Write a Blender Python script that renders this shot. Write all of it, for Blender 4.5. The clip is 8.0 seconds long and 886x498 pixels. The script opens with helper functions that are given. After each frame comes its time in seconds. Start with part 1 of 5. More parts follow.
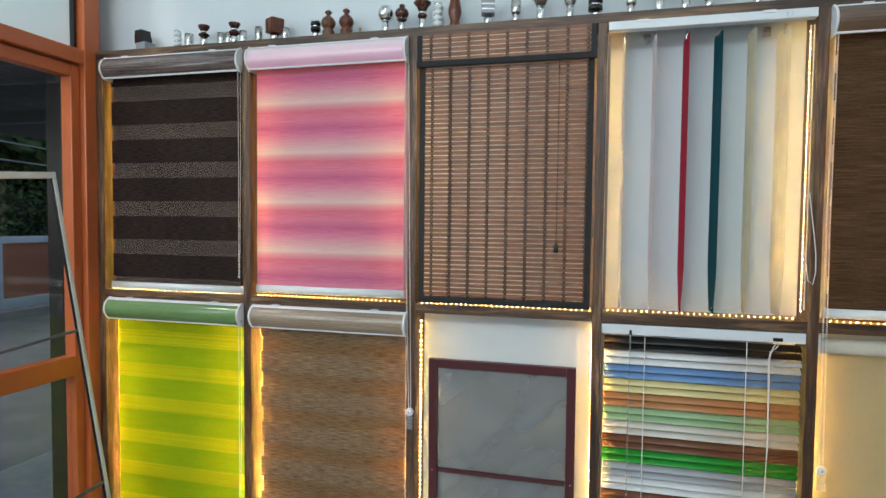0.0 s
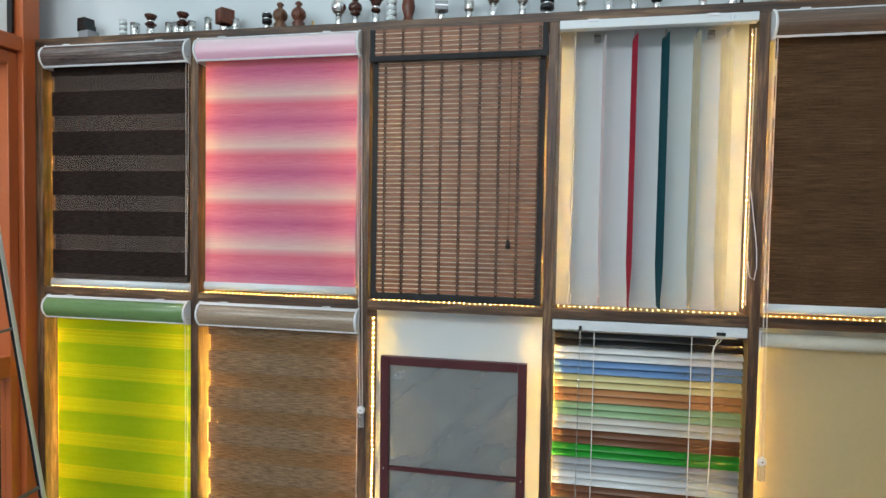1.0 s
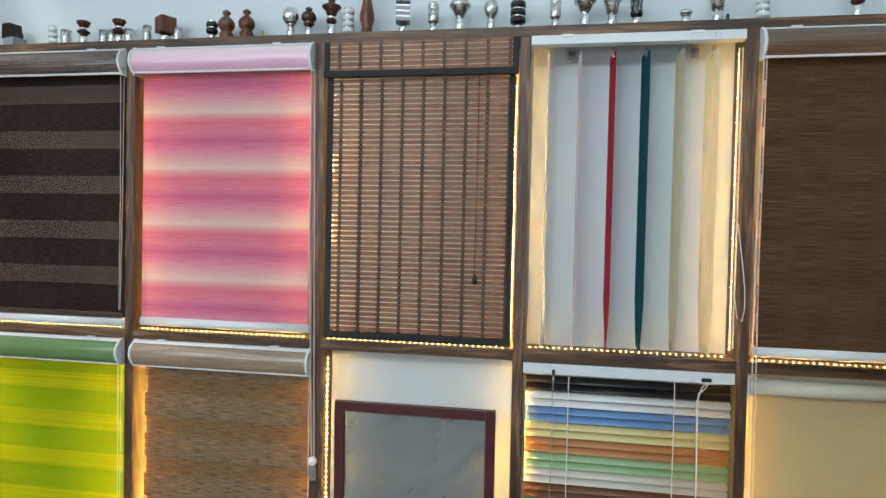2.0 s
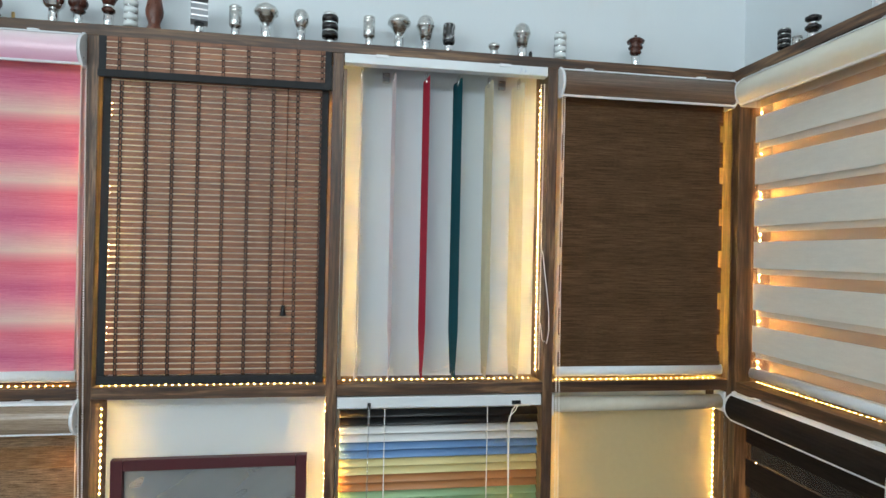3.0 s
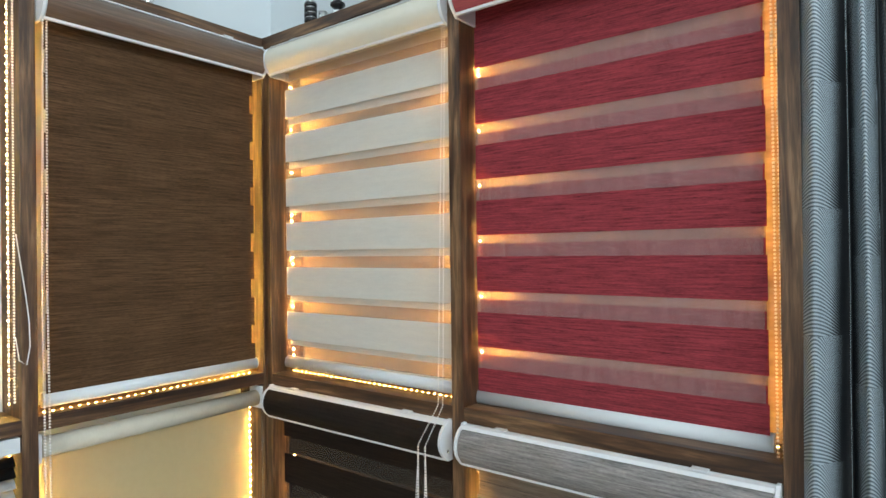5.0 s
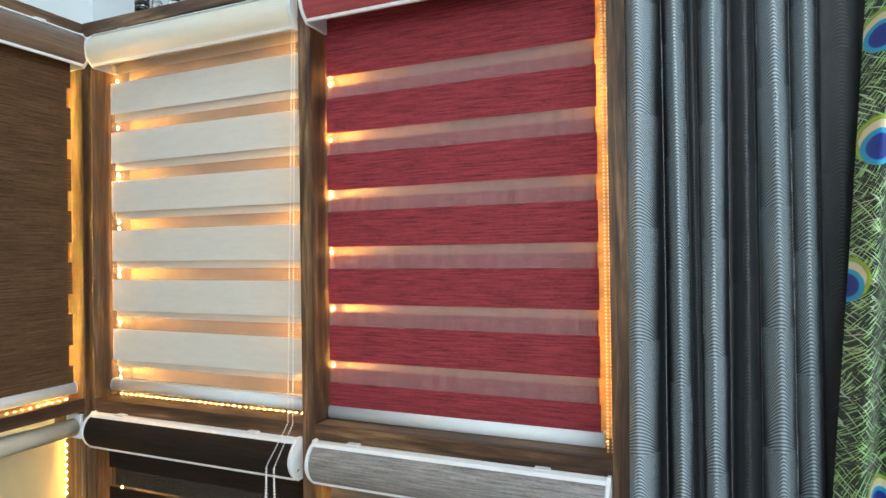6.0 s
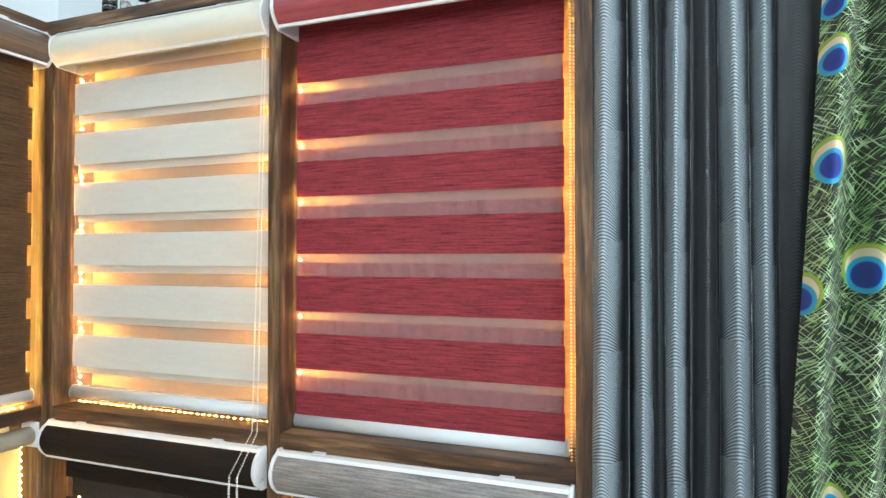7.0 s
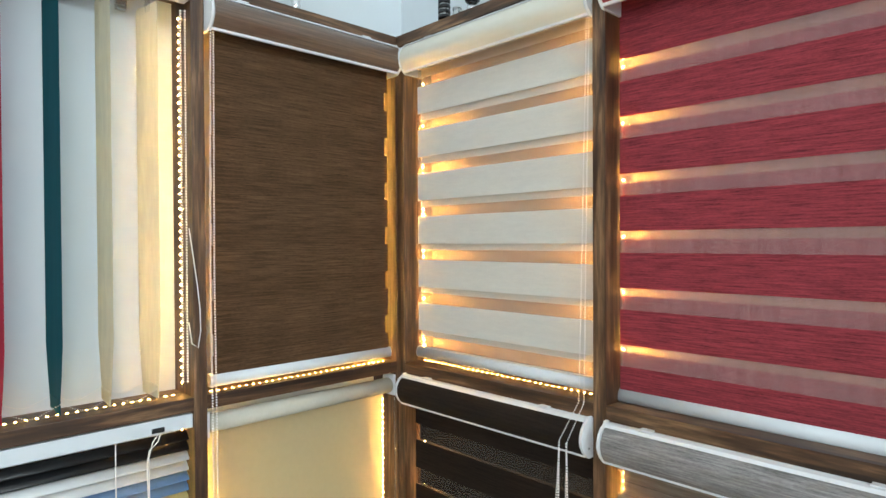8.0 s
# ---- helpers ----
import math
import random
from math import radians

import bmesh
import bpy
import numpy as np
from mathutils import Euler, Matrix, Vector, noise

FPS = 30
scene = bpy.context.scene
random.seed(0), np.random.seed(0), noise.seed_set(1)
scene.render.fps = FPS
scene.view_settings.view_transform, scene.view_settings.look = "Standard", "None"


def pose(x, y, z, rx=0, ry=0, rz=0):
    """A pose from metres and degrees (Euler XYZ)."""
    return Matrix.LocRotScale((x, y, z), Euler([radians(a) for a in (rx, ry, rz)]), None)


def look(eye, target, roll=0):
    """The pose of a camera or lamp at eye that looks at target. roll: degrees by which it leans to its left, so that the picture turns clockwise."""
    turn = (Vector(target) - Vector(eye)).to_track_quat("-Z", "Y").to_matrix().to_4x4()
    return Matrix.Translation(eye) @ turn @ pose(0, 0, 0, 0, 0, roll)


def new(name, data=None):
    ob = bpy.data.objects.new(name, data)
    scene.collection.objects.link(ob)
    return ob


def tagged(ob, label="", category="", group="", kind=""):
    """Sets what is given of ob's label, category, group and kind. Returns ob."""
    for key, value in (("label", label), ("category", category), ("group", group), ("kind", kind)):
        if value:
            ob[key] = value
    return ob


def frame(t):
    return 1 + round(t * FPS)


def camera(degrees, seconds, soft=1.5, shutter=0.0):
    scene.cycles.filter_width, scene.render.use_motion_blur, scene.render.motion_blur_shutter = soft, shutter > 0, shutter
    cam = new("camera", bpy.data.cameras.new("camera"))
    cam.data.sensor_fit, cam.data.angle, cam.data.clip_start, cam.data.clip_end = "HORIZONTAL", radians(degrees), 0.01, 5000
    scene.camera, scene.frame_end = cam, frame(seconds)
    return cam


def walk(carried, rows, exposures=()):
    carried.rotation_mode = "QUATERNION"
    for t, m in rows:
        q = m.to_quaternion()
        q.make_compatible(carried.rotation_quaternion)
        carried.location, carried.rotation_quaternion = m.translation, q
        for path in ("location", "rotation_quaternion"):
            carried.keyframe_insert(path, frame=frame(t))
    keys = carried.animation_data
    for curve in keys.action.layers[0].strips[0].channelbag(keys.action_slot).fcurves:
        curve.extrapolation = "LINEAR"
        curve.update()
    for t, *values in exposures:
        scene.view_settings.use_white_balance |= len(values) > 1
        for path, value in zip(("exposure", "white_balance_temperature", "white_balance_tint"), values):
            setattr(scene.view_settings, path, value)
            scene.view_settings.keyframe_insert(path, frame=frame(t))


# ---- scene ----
cam = camera(72.3, 8.0, soft=1.5)
PATH = [
    (0, (0.022, 0.1, 1.507), (-0.496, 2.03, 1.417), 0.6),
    (0.5, (0.029, 0.108, 1.496), (-0.43, 2.053, 1.422), 1.0),
    (1, (0.052, 0.115, 1.483), (-0.346, 2.073, 1.407), 1.0),
    (1.2, (0.056, 0.143, 1.489), (-0.34, 2.102, 1.408), 1.1),
    (2.3, (0.072, 0.342, 1.567), (-0.163, 2.328, 1.567), 1.4),
    (2.5, (0.063, 0.361, 1.551), (-0.042, 2.358, 1.591), 1.5),
    (3, (0.029, 0.389, 1.585), (0.347, 2.363, 1.6), 1.2),
    (3.5, (0.04, 0.415, 1.567), (0.692, 2.306, 1.587), 0.6),
    (4, (0.091, 0.488, 1.566), (1.029, 2.254, 1.603), 1.8),
    (4.5, (0.143, 0.563, 1.553), (1.347, 2.161, 1.538), 1.7),
    (5, (0.136, 0.628, 1.553), (1.725, 1.843, 1.563), -0.7),
    (5.2, (0.132, 0.644, 1.562), (1.816, 1.722, 1.564), -1.1),
    (6.3, (0.132, 0.642, 1.574), (1.985, 1.395, 1.591), -0.6),
    (6.5, (0.124, 0.648, 1.572), (1.971, 1.416, 1.603), -0.2),
    (7, (0.13, 0.634, 1.579), (2.006, 1.326, 1.609), -0.0),
    (7.5, (0.079, 0.682, 1.596), (1.775, 1.743, 1.615), -1.3),
    (8, (0.066, 0.696, 1.567), (1.449, 2.141, 1.543), -0.3),
]
EXPOSE = [(0, -0.32), (2.5, -0.30), (3.5, -0.18), (4.5, 0.04), (5, 0.0), (6.5, 0.42), (7.5, 0.55), (8, 0.14)]
walk(cam, [(t, look(eye, target, roll)) for t, eye, target, roll in PATH], EXPOSE)

# ---- world and large lights ----
world = bpy.data.worlds.new("sky")
scene.world = world
world.use_nodes = True
wn = world.node_tree.nodes
sky = wn.new("ShaderNodeTexSky")
sky.sky_type, sky.sun_disc = "NISHITA", False
sky.sun_elevation, sky.sun_rotation = radians(50), radians(200)
wn["Background"].inputs["Strength"].default_value = 0.15
world.node_tree.links.new(sky.outputs[0], wn["Background"].inputs["Color"])

sun_data = bpy.data.lights.new("sun", "SUN")
sun_data.energy, sun_data.angle, sun_data.color = 1.5, radians(12), (1.0, 0.96, 0.9)
sun = new("sun", sun_data)
sun.matrix_world = look((-20, -18, 30), (0, 0, 0))


def area_lamp(name, eye, target, sx, sy, watts, color):
    d = bpy.data.lights.new(name, "AREA")
    d.shape, d.size, d.size_y, d.energy, d.color = "RECTANGLE", sx, sy, watts, color
    ob = new(name, d)
    ob.matrix_world = look(eye, target)
    return ob


DAY = (0.86, 0.95, 1.0)
area_lamp("shopfront_daylight", (-1.82, -0.75, 2.2), (1.2, 0.6, 1.6), 3.1, 1.35, 62, DAY)
# added out of view; its height follows the slant of the shelf shadows
area_lamp("clerestory_daylight", (-0.3, -3.45, 3.45), (0.0, 2.0, 1.6), 2.8, 0.42, 84, DAY)

# ---- material helpers ----


class Nodes:
    """A short way to write node trees."""

    def __init__(self, name):
        self.mat = bpy.data.materials.new(name)
        self.mat.use_nodes = True
        self.t = self.mat.node_tree
        self.t.nodes.clear()
        self.out = self.t.nodes.new("ShaderNodeOutputMaterial")

    def put(self, sock, v):
        if v is None:
            return
        if isinstance(v, bpy.types.NodeSocket):
            self.t.links.new(v, sock)
        elif isinstance(v, (tuple, list)) and len(v) == 3 and sock.type == "RGBA":
            sock.default_value = (*v, 1)
        else:
            sock.default_value = v

    def node(self, kind, ins=(), out=0, operation=None):
        n = self.t.nodes.new(kind)
        if operation:
            n.operation = operation
        for k, v in dict(ins).items():
            self.put(n.inputs[k], v)
        return n.outputs[out]

    def coords(self, which="Object"):
        return self.node("ShaderNodeTexCoord", out=which)

    def scaled(self, vec, s, rot=(0, 0, 0), loc=(0, 0, 0)):
        return self.node("ShaderNodeMapping", {"Vector": vec, "Scale": s, "Rotation": rot, "Location": loc})

    def noise(self, vec, scale, detail=3, rough=0.55, dist=0.0):
        return self.node("ShaderNodeTexNoise", {"Vector": vec, "Scale": scale, "Detail": detail, "Roughness": rough, "Distortion": dist})

    def ramp(self, fac, stops, ease="LINEAR"):
        n = self.t.nodes.new("ShaderNodeValToRGB")
        n.color_ramp.interpolation = ease
        while len(n.color_ramp.elements) < len(stops):
            n.color_ramp.elements.new(0.5)
        for e, (p, c) in zip(n.color_ramp.elements, stops):
            e.position = p
            e.color = (*c, 1) if isinstance(c, (tuple, list)) else (c, c, c, 1)
        self.put(n.inputs[0], fac)
        return n.outputs[0]

    def mix(self, fac, a, b, how="MIX"):
        n = self.t.nodes.new("ShaderNodeMix")
        n.data_type, n.blend_type = "RGBA", how
        self.put(n.inputs[0], fac)
        self.put(n.inputs[6], a)
        self.put(n.inputs[7], b)
        return n.outputs[2]

    def math(self, op, a, b=0.0, c=0.0):
        n = self.t.nodes.new("ShaderNodeMath")
        n.operation = op
        for s, v in zip(n.inputs, (a, b, c)):
            self.put(s, v)
        return n.outputs[0]

    def xyz(self, vec):
        n = self.t.nodes.new("ShaderNodeSeparateXYZ")
        self.put(n.inputs[0], vec)
        return n.outputs

    def bump(self, height, strength=0.3, dist=0.002):
        return self.node("ShaderNodeBump", {"Height": height, "Strength": strength, "Distance": dist})

    def surf(self, color, rough=0.6, metal=0.0, normal=None, **more):
        ins = {"Base Color": color, "Roughness": rough, "Metallic": metal, "Normal": normal}
        ins.update({k.replace("_", " "): v for k, v in more.items()})
        return self.node("ShaderNodeBsdfPrincipled", ins)

    def blend(self, fac, a, b):
        return self.node("ShaderNodeMixShader", {0: fac, 1: a, 2: b})

    def done(self, shader):
        self.t.links.new(shader, self.out.inputs[0])
        return self.mat


def plain(name, color, rough=0.5, metal=0.0, vary=0.12, scale=30, bump=0.0, **more):
    n = Nodes(name)
    v = n.coords()
    f = n.noise(v, scale, 4)
    f2 = n.noise(v, scale * 0.12, 2)
    dark = tuple(c * (1 - 2 * vary) for c in color)
    lite = tuple(min(1, c * (1 + vary)) for c in color)
    col = n.mix(n.ramp(f2, [(0.3, 0.0), (0.7, 1.0)]), n.mix(f, dark, lite), n.mix(f, color, lite))
    r = n.math("ADD", rough - 0.06, n.math("MULTIPLY", f, 0.12))
    nor = n.bump(f, bump, 0.001) if bump else None
    return n.done(n.surf(col, r, metal, nor, **more))


def wood(name, grain, dark, mid, lite, rough=0.45, scale=1.0):
    """grain: the axis along which the grain runs, 0, 1 or 2."""
    n = Nodes(name)
    v = n.coords()
    s = [22.0 * scale] * 3
    s[grain] = 1.6 * scale
    w = n.scaled(v, tuple(s))
    rnd = n.node("ShaderNodeObjectInfo", out="Random")
    off = n.node("ShaderNodeCombineXYZ", {0: n.math("MULTIPLY", rnd, 31.0), 1: n.math("MULTIPLY", rnd, 17.0), 2: rnd})
    w = n.node("ShaderNodeVectorMath", {0: w, 1: off}, operation="ADD")
    f = n.noise(w, 1.3, 6, 0.62, 0.9)
    fine = n.noise(w, 7.0, 3, 0.6)
    blot = n.noise(v, 6.0, 2)
    col = n.ramp(f, [(0.33, dark), (0.48, mid), (0.66, lite)])
    col = n.mix(n.ramp(fine, [(0.42, 0.55), (0.6, 0.0)]), col, dark)
    col = n.mix(n.ramp(blot, [(0.42, 0.45), (0.62, 0.0)]), col, tuple(c * 0.45 for c in mid))
    return n.done(n.surf(col, n.math("ADD", rough - 0.1, n.math("MULTIPLY", f, 0.22)), 0.0, n.bump(fine, 0.25, 0.001)))


def weave(name, c1, c2, streak=(3, 1, 190), light=0.35, gloss=0.8, clear=0.0, ombre=None, coat=0.0, contrast=(0.35, 0.65), tint=None):
    """Woven blind cloth: slubs run across it; light is the share let through diffusely, clear the open share of the weave."""
    n = Nodes(name)
    v = n.coords()
    s = n.scaled(v, streak)
    f = n.noise(s, 1.0, 4, 0.65)
    g = n.noise(n.scaled(v, (streak[0] * 9, 1, streak[2] * 2.6)), 1.0, 2)
    f = n.math("ADD", n.math("MULTIPLY", f, 0.7), n.math("MULTIPLY", g, 0.3))
    col = n.mix(n.ramp(f, [(contrast[0], 0.0), (contrast[1], 1.0)]), c1, c2)
    if ombre:
        z = n.xyz(v)[2]
        wob = n.math("MULTIPLY", n.math("SUBTRACT", f, 0.5), 0.16)
        ph = n.math("FRACT", n.math("ADD", n.math("MULTIPLY", n.math("ADD", z, ombre[1]), -1 / ombre[0]), wob))
        col = n.mix(0.72, col, n.ramp(ph, ombre[2]))
    h = n.bump(f, 0.25, 0.001)
    front = n.surf(col, gloss, 0.0, h, Coat_Weight=coat, Coat_Roughness=0.06, Specular_IOR_Level=0.3 if coat else 0.12)
    if light:
        glow = n.node("ShaderNodeBsdfTranslucent", {"Color": tint or col, "Normal": h})
        front = n.blend(light, front, glow)
    if clear:
        thread = n.ramp(n.noise(n.scaled(v, (900, 1, 900)), 1.0, 1), [(0.3, clear * 0.9), (0.7, min(1.0, clear * 1.1))])
        front = n.blend(thread, front, n.node("ShaderNodeBsdfTransparent"))
    return n.done(front)


def metal(name, color=(0.72, 0.72, 0.73), rough=0.22):
    n = Nodes(name)
    v = n.coords()
    f = n.noise(n.scaled(v, (60, 60, 400)), 1.0, 3)
    return n.done(n.surf(color, n.math("ADD", rough - 0.08, n.math("MULTIPLY", f, 0.16)), 1.0))


def glowing(name, color, strength):
    n = Nodes(name)
    return n.done(n.node("ShaderNodeEmission", {"Color": color, "Strength": strength}))


def glass(name, tint=(0.9, 0.95, 0.95), rough=0.02, gloss=0.07, haze=0.0):
    n = Nodes(name)
    clear = n.node("ShaderNodeBsdfTransparent", {"Color": tint})
    if haze:
        clear = n.blend(haze, clear, n.surf((0.75, 0.77, 0.77), 0.3))
    return n.done(n.blend(gloss, clear, n.node("ShaderNodeBsdfGlossy", {"Color": (1, 1, 1), "Roughness": rough})))


def paint_wall(name, color, rough=0.7):
    n = Nodes(name)
    v = n.coords()
    big = n.noise(v, 1.7, 4)
    fine = n.noise(v, 120, 3)
    roll = n.noise(n.scaled(v, (14, 14, 5)), 1.0, 3)
    col = n.mix(n.ramp(big, [(0.3, 0.0), (0.75, 1.0)]), tuple(c * 0.93 for c in color), color)
    col = n.mix(n.ramp(roll, [(0.62, 0.0), (0.8, 0.12)]), col, tuple(c * 0.72 for c in color))
    h = n.math("ADD", n.math("MULTIPLY", fine, 0.4), roll)
    return n.done(n.surf(col, rough, 0.0, n.bump(h, 0.35, 0.0015)))


# ---- materials ----
DK, MD, LT = (0.012, 0.007, 0.004), (0.105, 0.050, 0.023), (0.33, 0.19, 0.095)
WOOD_X = wood("walnut_laminate_lengthwise", 0, DK, MD, LT)
WOOD_Y = wood("walnut_laminate_crosswise", 1, DK, MD, LT)
WOOD_Z = wood("walnut_laminate_upright", 2, DK, MD, LT)
WOODBACK = wood("stained_plywood", 1, (0.40, 0.25, 0.14), (0.66, 0.48, 0.31), (0.74, 0.57, 0.39), 0.5, 0.5)
WALL = paint_wall("white_wall_paint", (0.66, 0.72, 0.745))
CEIL = paint_wall("ceiling_paint", (0.82, 0.83, 0.83))
FLOOR = plain("grey_floor_tile", (0.42, 0.41, 0.39), 0.25, 0, 0.1, 8)
WHITE = plain("white_plastic", (0.72, 0.74, 0.76), 0.32, 0, 0.03, 40)
ALU = plain("white_painted_aluminium", (0.64, 0.68, 0.70), 0.35, 0, 0.04, 40)
BEAD = plain("bead_plastic", (0.78, 0.76, 0.73), 0.35, 0, 0.04, 60)
CLEAR = glass("clear_plastic", (0.92, 0.93, 0.93), 0.05, 0.08, 0.10)
PANE = glass("window_glass", (0.99, 1.0, 1.0), 0.02, 0.03)
TAPE = plain("led_tape", (0.16, 0.13, 0.09), 0.5, 0, 0.05, 80)
# one kind of LED; the strengths differ only to tune each cell's glow
LED = glowing("warm_led", (1.0, 0.54, 0.13), 290.0)
LEDMID = glowing("warm_led_middling", (1.0, 0.50, 0.11), 1000.0)
LEDSOFT = glowing("warm_led_soft", (1.0, 0.50, 0.10), 340.0)
LEDSIDE = glowing("warm_led_side", (1.0, 0.50, 0.11), 950.0)
LEDDIM = glowing("warm_led_dim", (1.0, 0.44, 0.07), 210.0)
LEDLOW = glowing("warm_led_faint", (1.0, 0.54, 0.12), 70.0)
LEDBRIGHT = glowing("warm_led_bright", (1.0, 0.50, 0.10), 1900.0)
BLACK = plain("black_cloth_tape", (0.010, 0.012, 0.014), 0.8, 0, 0.2, 300, 0.3)
ORANGE = plain("orange_gloss_paint", (0.46, 0.115, 0.035), 0.32, 0, 0.1, 9, 0.05)
CREAMPAINT = plain("cream_painted_aluminium", (0.62, 0.62, 0.55), 0.4, 0, 0.08, 20)
MAROON = plain("maroon_powder_coat", (0.058, 0.006, 0.010), 0.38, 0, 0.15, 30)
CHROME = metal("polished_chrome", (0.78, 0.78, 0.78), 0.10)
NICKEL = metal("brushed_nickel", (0.60, 0.60, 0.58), 0.26)
BLACKMETAL = plain("black_enamel", (0.012, 0.012, 0.013), 0.25, 0, 0.1, 30)
TURNED = wood("turned_mahogany", 2, (0.05, 0.012, 0.006), (0.17, 0.048, 0.022), (0.27, 0.085, 0.04), 0.28, 1.6)
TURNEDDARK = wood("turned_rosewood", 2, (0.02, 0.006, 0.004), (0.085, 0.022, 0.012), (0.13, 0.04, 0.02), 0.25, 1.6)

# cloths of the blinds
DARKSOLID = weave("espresso_slub_cloth", (0.008, 0.005, 0.0045), (0.040, 0.026, 0.021), (34, 1, 420), 0.03, contrast=(0.42, 0.62))
DARKSHEER = weave("smoky_sheer", (0.10, 0.075, 0.062), (0.15, 0.115, 0.10), (5, 1, 300), 0.30, 0.8, 0.28)
PINKS = [(0.0, (0.80, 0.20, 0.29)), (0.18, (0.80, 0.26, 0.40)), (0.33, (0.64, 0.13, 0.31)), (0.50, (0.80, 0.30, 0.46)),
         (0.64, (0.82, 0.50, 0.56)), (0.78, (0.86, 0.74, 0.68)), (0.82, (0.88, 0.82, 0.72)), (0.88, (0.84, 0.50, 0.54)), (1.0, (0.80, 0.20, 0.29))]
PINK = weave("pink_ombre_cloth", (0.42, 0.05, 0.10), (0.88, 0.48, 0.52), (12, 1, 420), 0.40, 0.75, 0.0, (0.1723, 0.042, PINKS))
PINKSOFT = weave("pale_pink_cloth", (0.68, 0.38, 0.50), (0.80, 0.56, 0.64), (2.2, 1, 200), 0.0, 0.5, 0.0, (0.08, 0.0, [(0.0, (0.80, 0.74, 0.72)), (0.45, (0.76, 0.52, 0.60)), (0.85, (0.66, 0.33, 0.48)), (1.0, (0.8, 0.7, 0.7))]), 1.0)
LIME = weave("lime_cloth", (0.37, 0.57, 0.018), (0.43, 0.62, 0.030), (6, 1, 60), 0.74, 0.8)
LIMESHEER = weave("ribbed_lime_sheer", (0.66, 0.69, 0.016), (0.90, 0.90, 0.05), (0.2, 1, 300), 0.74, 0.7, 0.15, contrast=(0.44, 0.56))
TAN = weave("tan_slub_cloth", (0.060, 0.034, 0.017), (0.40, 0.28, 0.17), (22, 1, 360), 0.30, contrast=(0.36, 0.62))
TANSHEER = weave("tan_slub_sheer", (0.16, 0.09, 0.04), (0.50, 0.34, 0.19), (22, 1, 360), 0.55, 0.8, 0.12, contrast=(0.36, 0.62))
BROWN = weave("brown_slub_cloth", (0.020, 0.010, 0.005), (0.165, 0.093, 0.047), (10, 1, 420), 0.08, contrast=(0.32, 0.70))
BROWNSHEER = weave("brown_sheer", (0.019, 0.0095, 0.0048), (0.145, 0.081, 0.041), (10, 1, 400), 0.10, 0.8, 0.04, contrast=(0.30, 0.68))
CREAM = weave("ivory_cloth", (0.68, 0.66, 0.595), (0.74, 0.72, 0.65), (20, 1, 90), 0.14, 0.7)
CREAMSHEER = weave("ivory_sheer", (0.72, 0.66, 0.56), (0.80, 0.74, 0.64), (4, 1, 60), 0.45, 0.8, 0.75)
RED = weave("crimson_slub_cloth", (0.075, 0.015, 0.019), (0.34, 0.050, 0.064), (14, 1, 340), 0.05, 0.8, contrast=(0.32, 0.60))
REDSHEER = weave("rose_sheer", (0.62, 0.42, 0.42), (0.70, 0.48, 0.47), (60, 1, 8), 0.40, 0.8, 0.62)
ESPRESSO = weave("dark_brown_cloth", (0.010, 0.007, 0.005), (0.024, 0.016, 0.012), (9, 1, 300), 0.03)
ESPRESSOSHEER = weave("dark_brown_sheer", (0.07, 0.055, 0.045), (0.12, 0.10, 0.08), (9, 1, 260), 0.25, 0.8, 0.42)
GREYBROWN = weave("grey_woodgrain_cloth", (0.10, 0.08, 0.06), (0.30, 0.25, 0.20), (6, 1, 300), 0.15)
GREYSHEER = weave("grey_woodgrain_sheer", (0.16, 0.12, 0.09), (0.34, 0.28, 0.22), (6, 1, 300), 0.3, 0.8, 0.3)
ROLLER = weave("cream_roller_cloth", (0.77, 0.66, 0.43), (0.80, 0.69, 0.46), (60, 1, 60), 0.68, 0.7)
I_DARK = weave("insert_dark", (0.035, 0.022, 0.020), (0.17, 0.13, 0.12), (4, 1, 200), 0.0, 0.5, coat=1.0, contrast=(0.4, 0.6))
I_GREEN = weave("insert_green", (0.11, 0.21, 0.07), (0.14, 0.25, 0.095), (6, 1, 60), 0.0, 0.5, coat=1.0)
I_TAN = weave("insert_tan", (0.16, 0.11, 0.07), (0.36, 0.28, 0.20), (6, 1, 330), 0.0, 0.5, coat=1.0)
I_BROWN = weave("insert_brown", (0.075, 0.045, 0.03), (0.16, 0.10, 0.065), (3, 1, 200), 0.0, 0.5, coat=1.0)
I_CREAM = weave("insert_cream", (0.66, 0.63, 0.52), (0.70, 0.67, 0.57), (6, 1, 30), 0.0, 0.5, coat=0.6)
I_RED = weave("insert_red", (0.24, 0.035, 0.045), (0.36, 0.06, 0.07), (5, 1, 120), 0.0, 0.5, coat=1.0)
I_ESP = weave("insert_espresso", (0.012, 0.009, 0.007), (0.022, 0.016, 0.013), (9, 1, 200), 0.0, 0.75)
I_GREY = weave("insert_grey", (0.10, 0.095, 0.09), (0.32, 0.30, 0.29), (14, 1, 300), 0.0, 0.5, coat=1.0)

# ---- mesh helpers ----


def box(bm, x0, x1, y0, y1, z0, z1, m=None):
    vs = bmesh.ops.create_cube(bm, size=1)["verts"]
    t = Matrix.Translation(((x0 + x1) / 2, (y0 + y1) / 2, (z0 + z1) / 2)) @ Matrix.Diagonal((x1 - x0, y1 - y0, z1 - z0, 1))
    bmesh.ops.transform(bm, matrix=(m @ t) if m else t, verts=vs)
    return bm


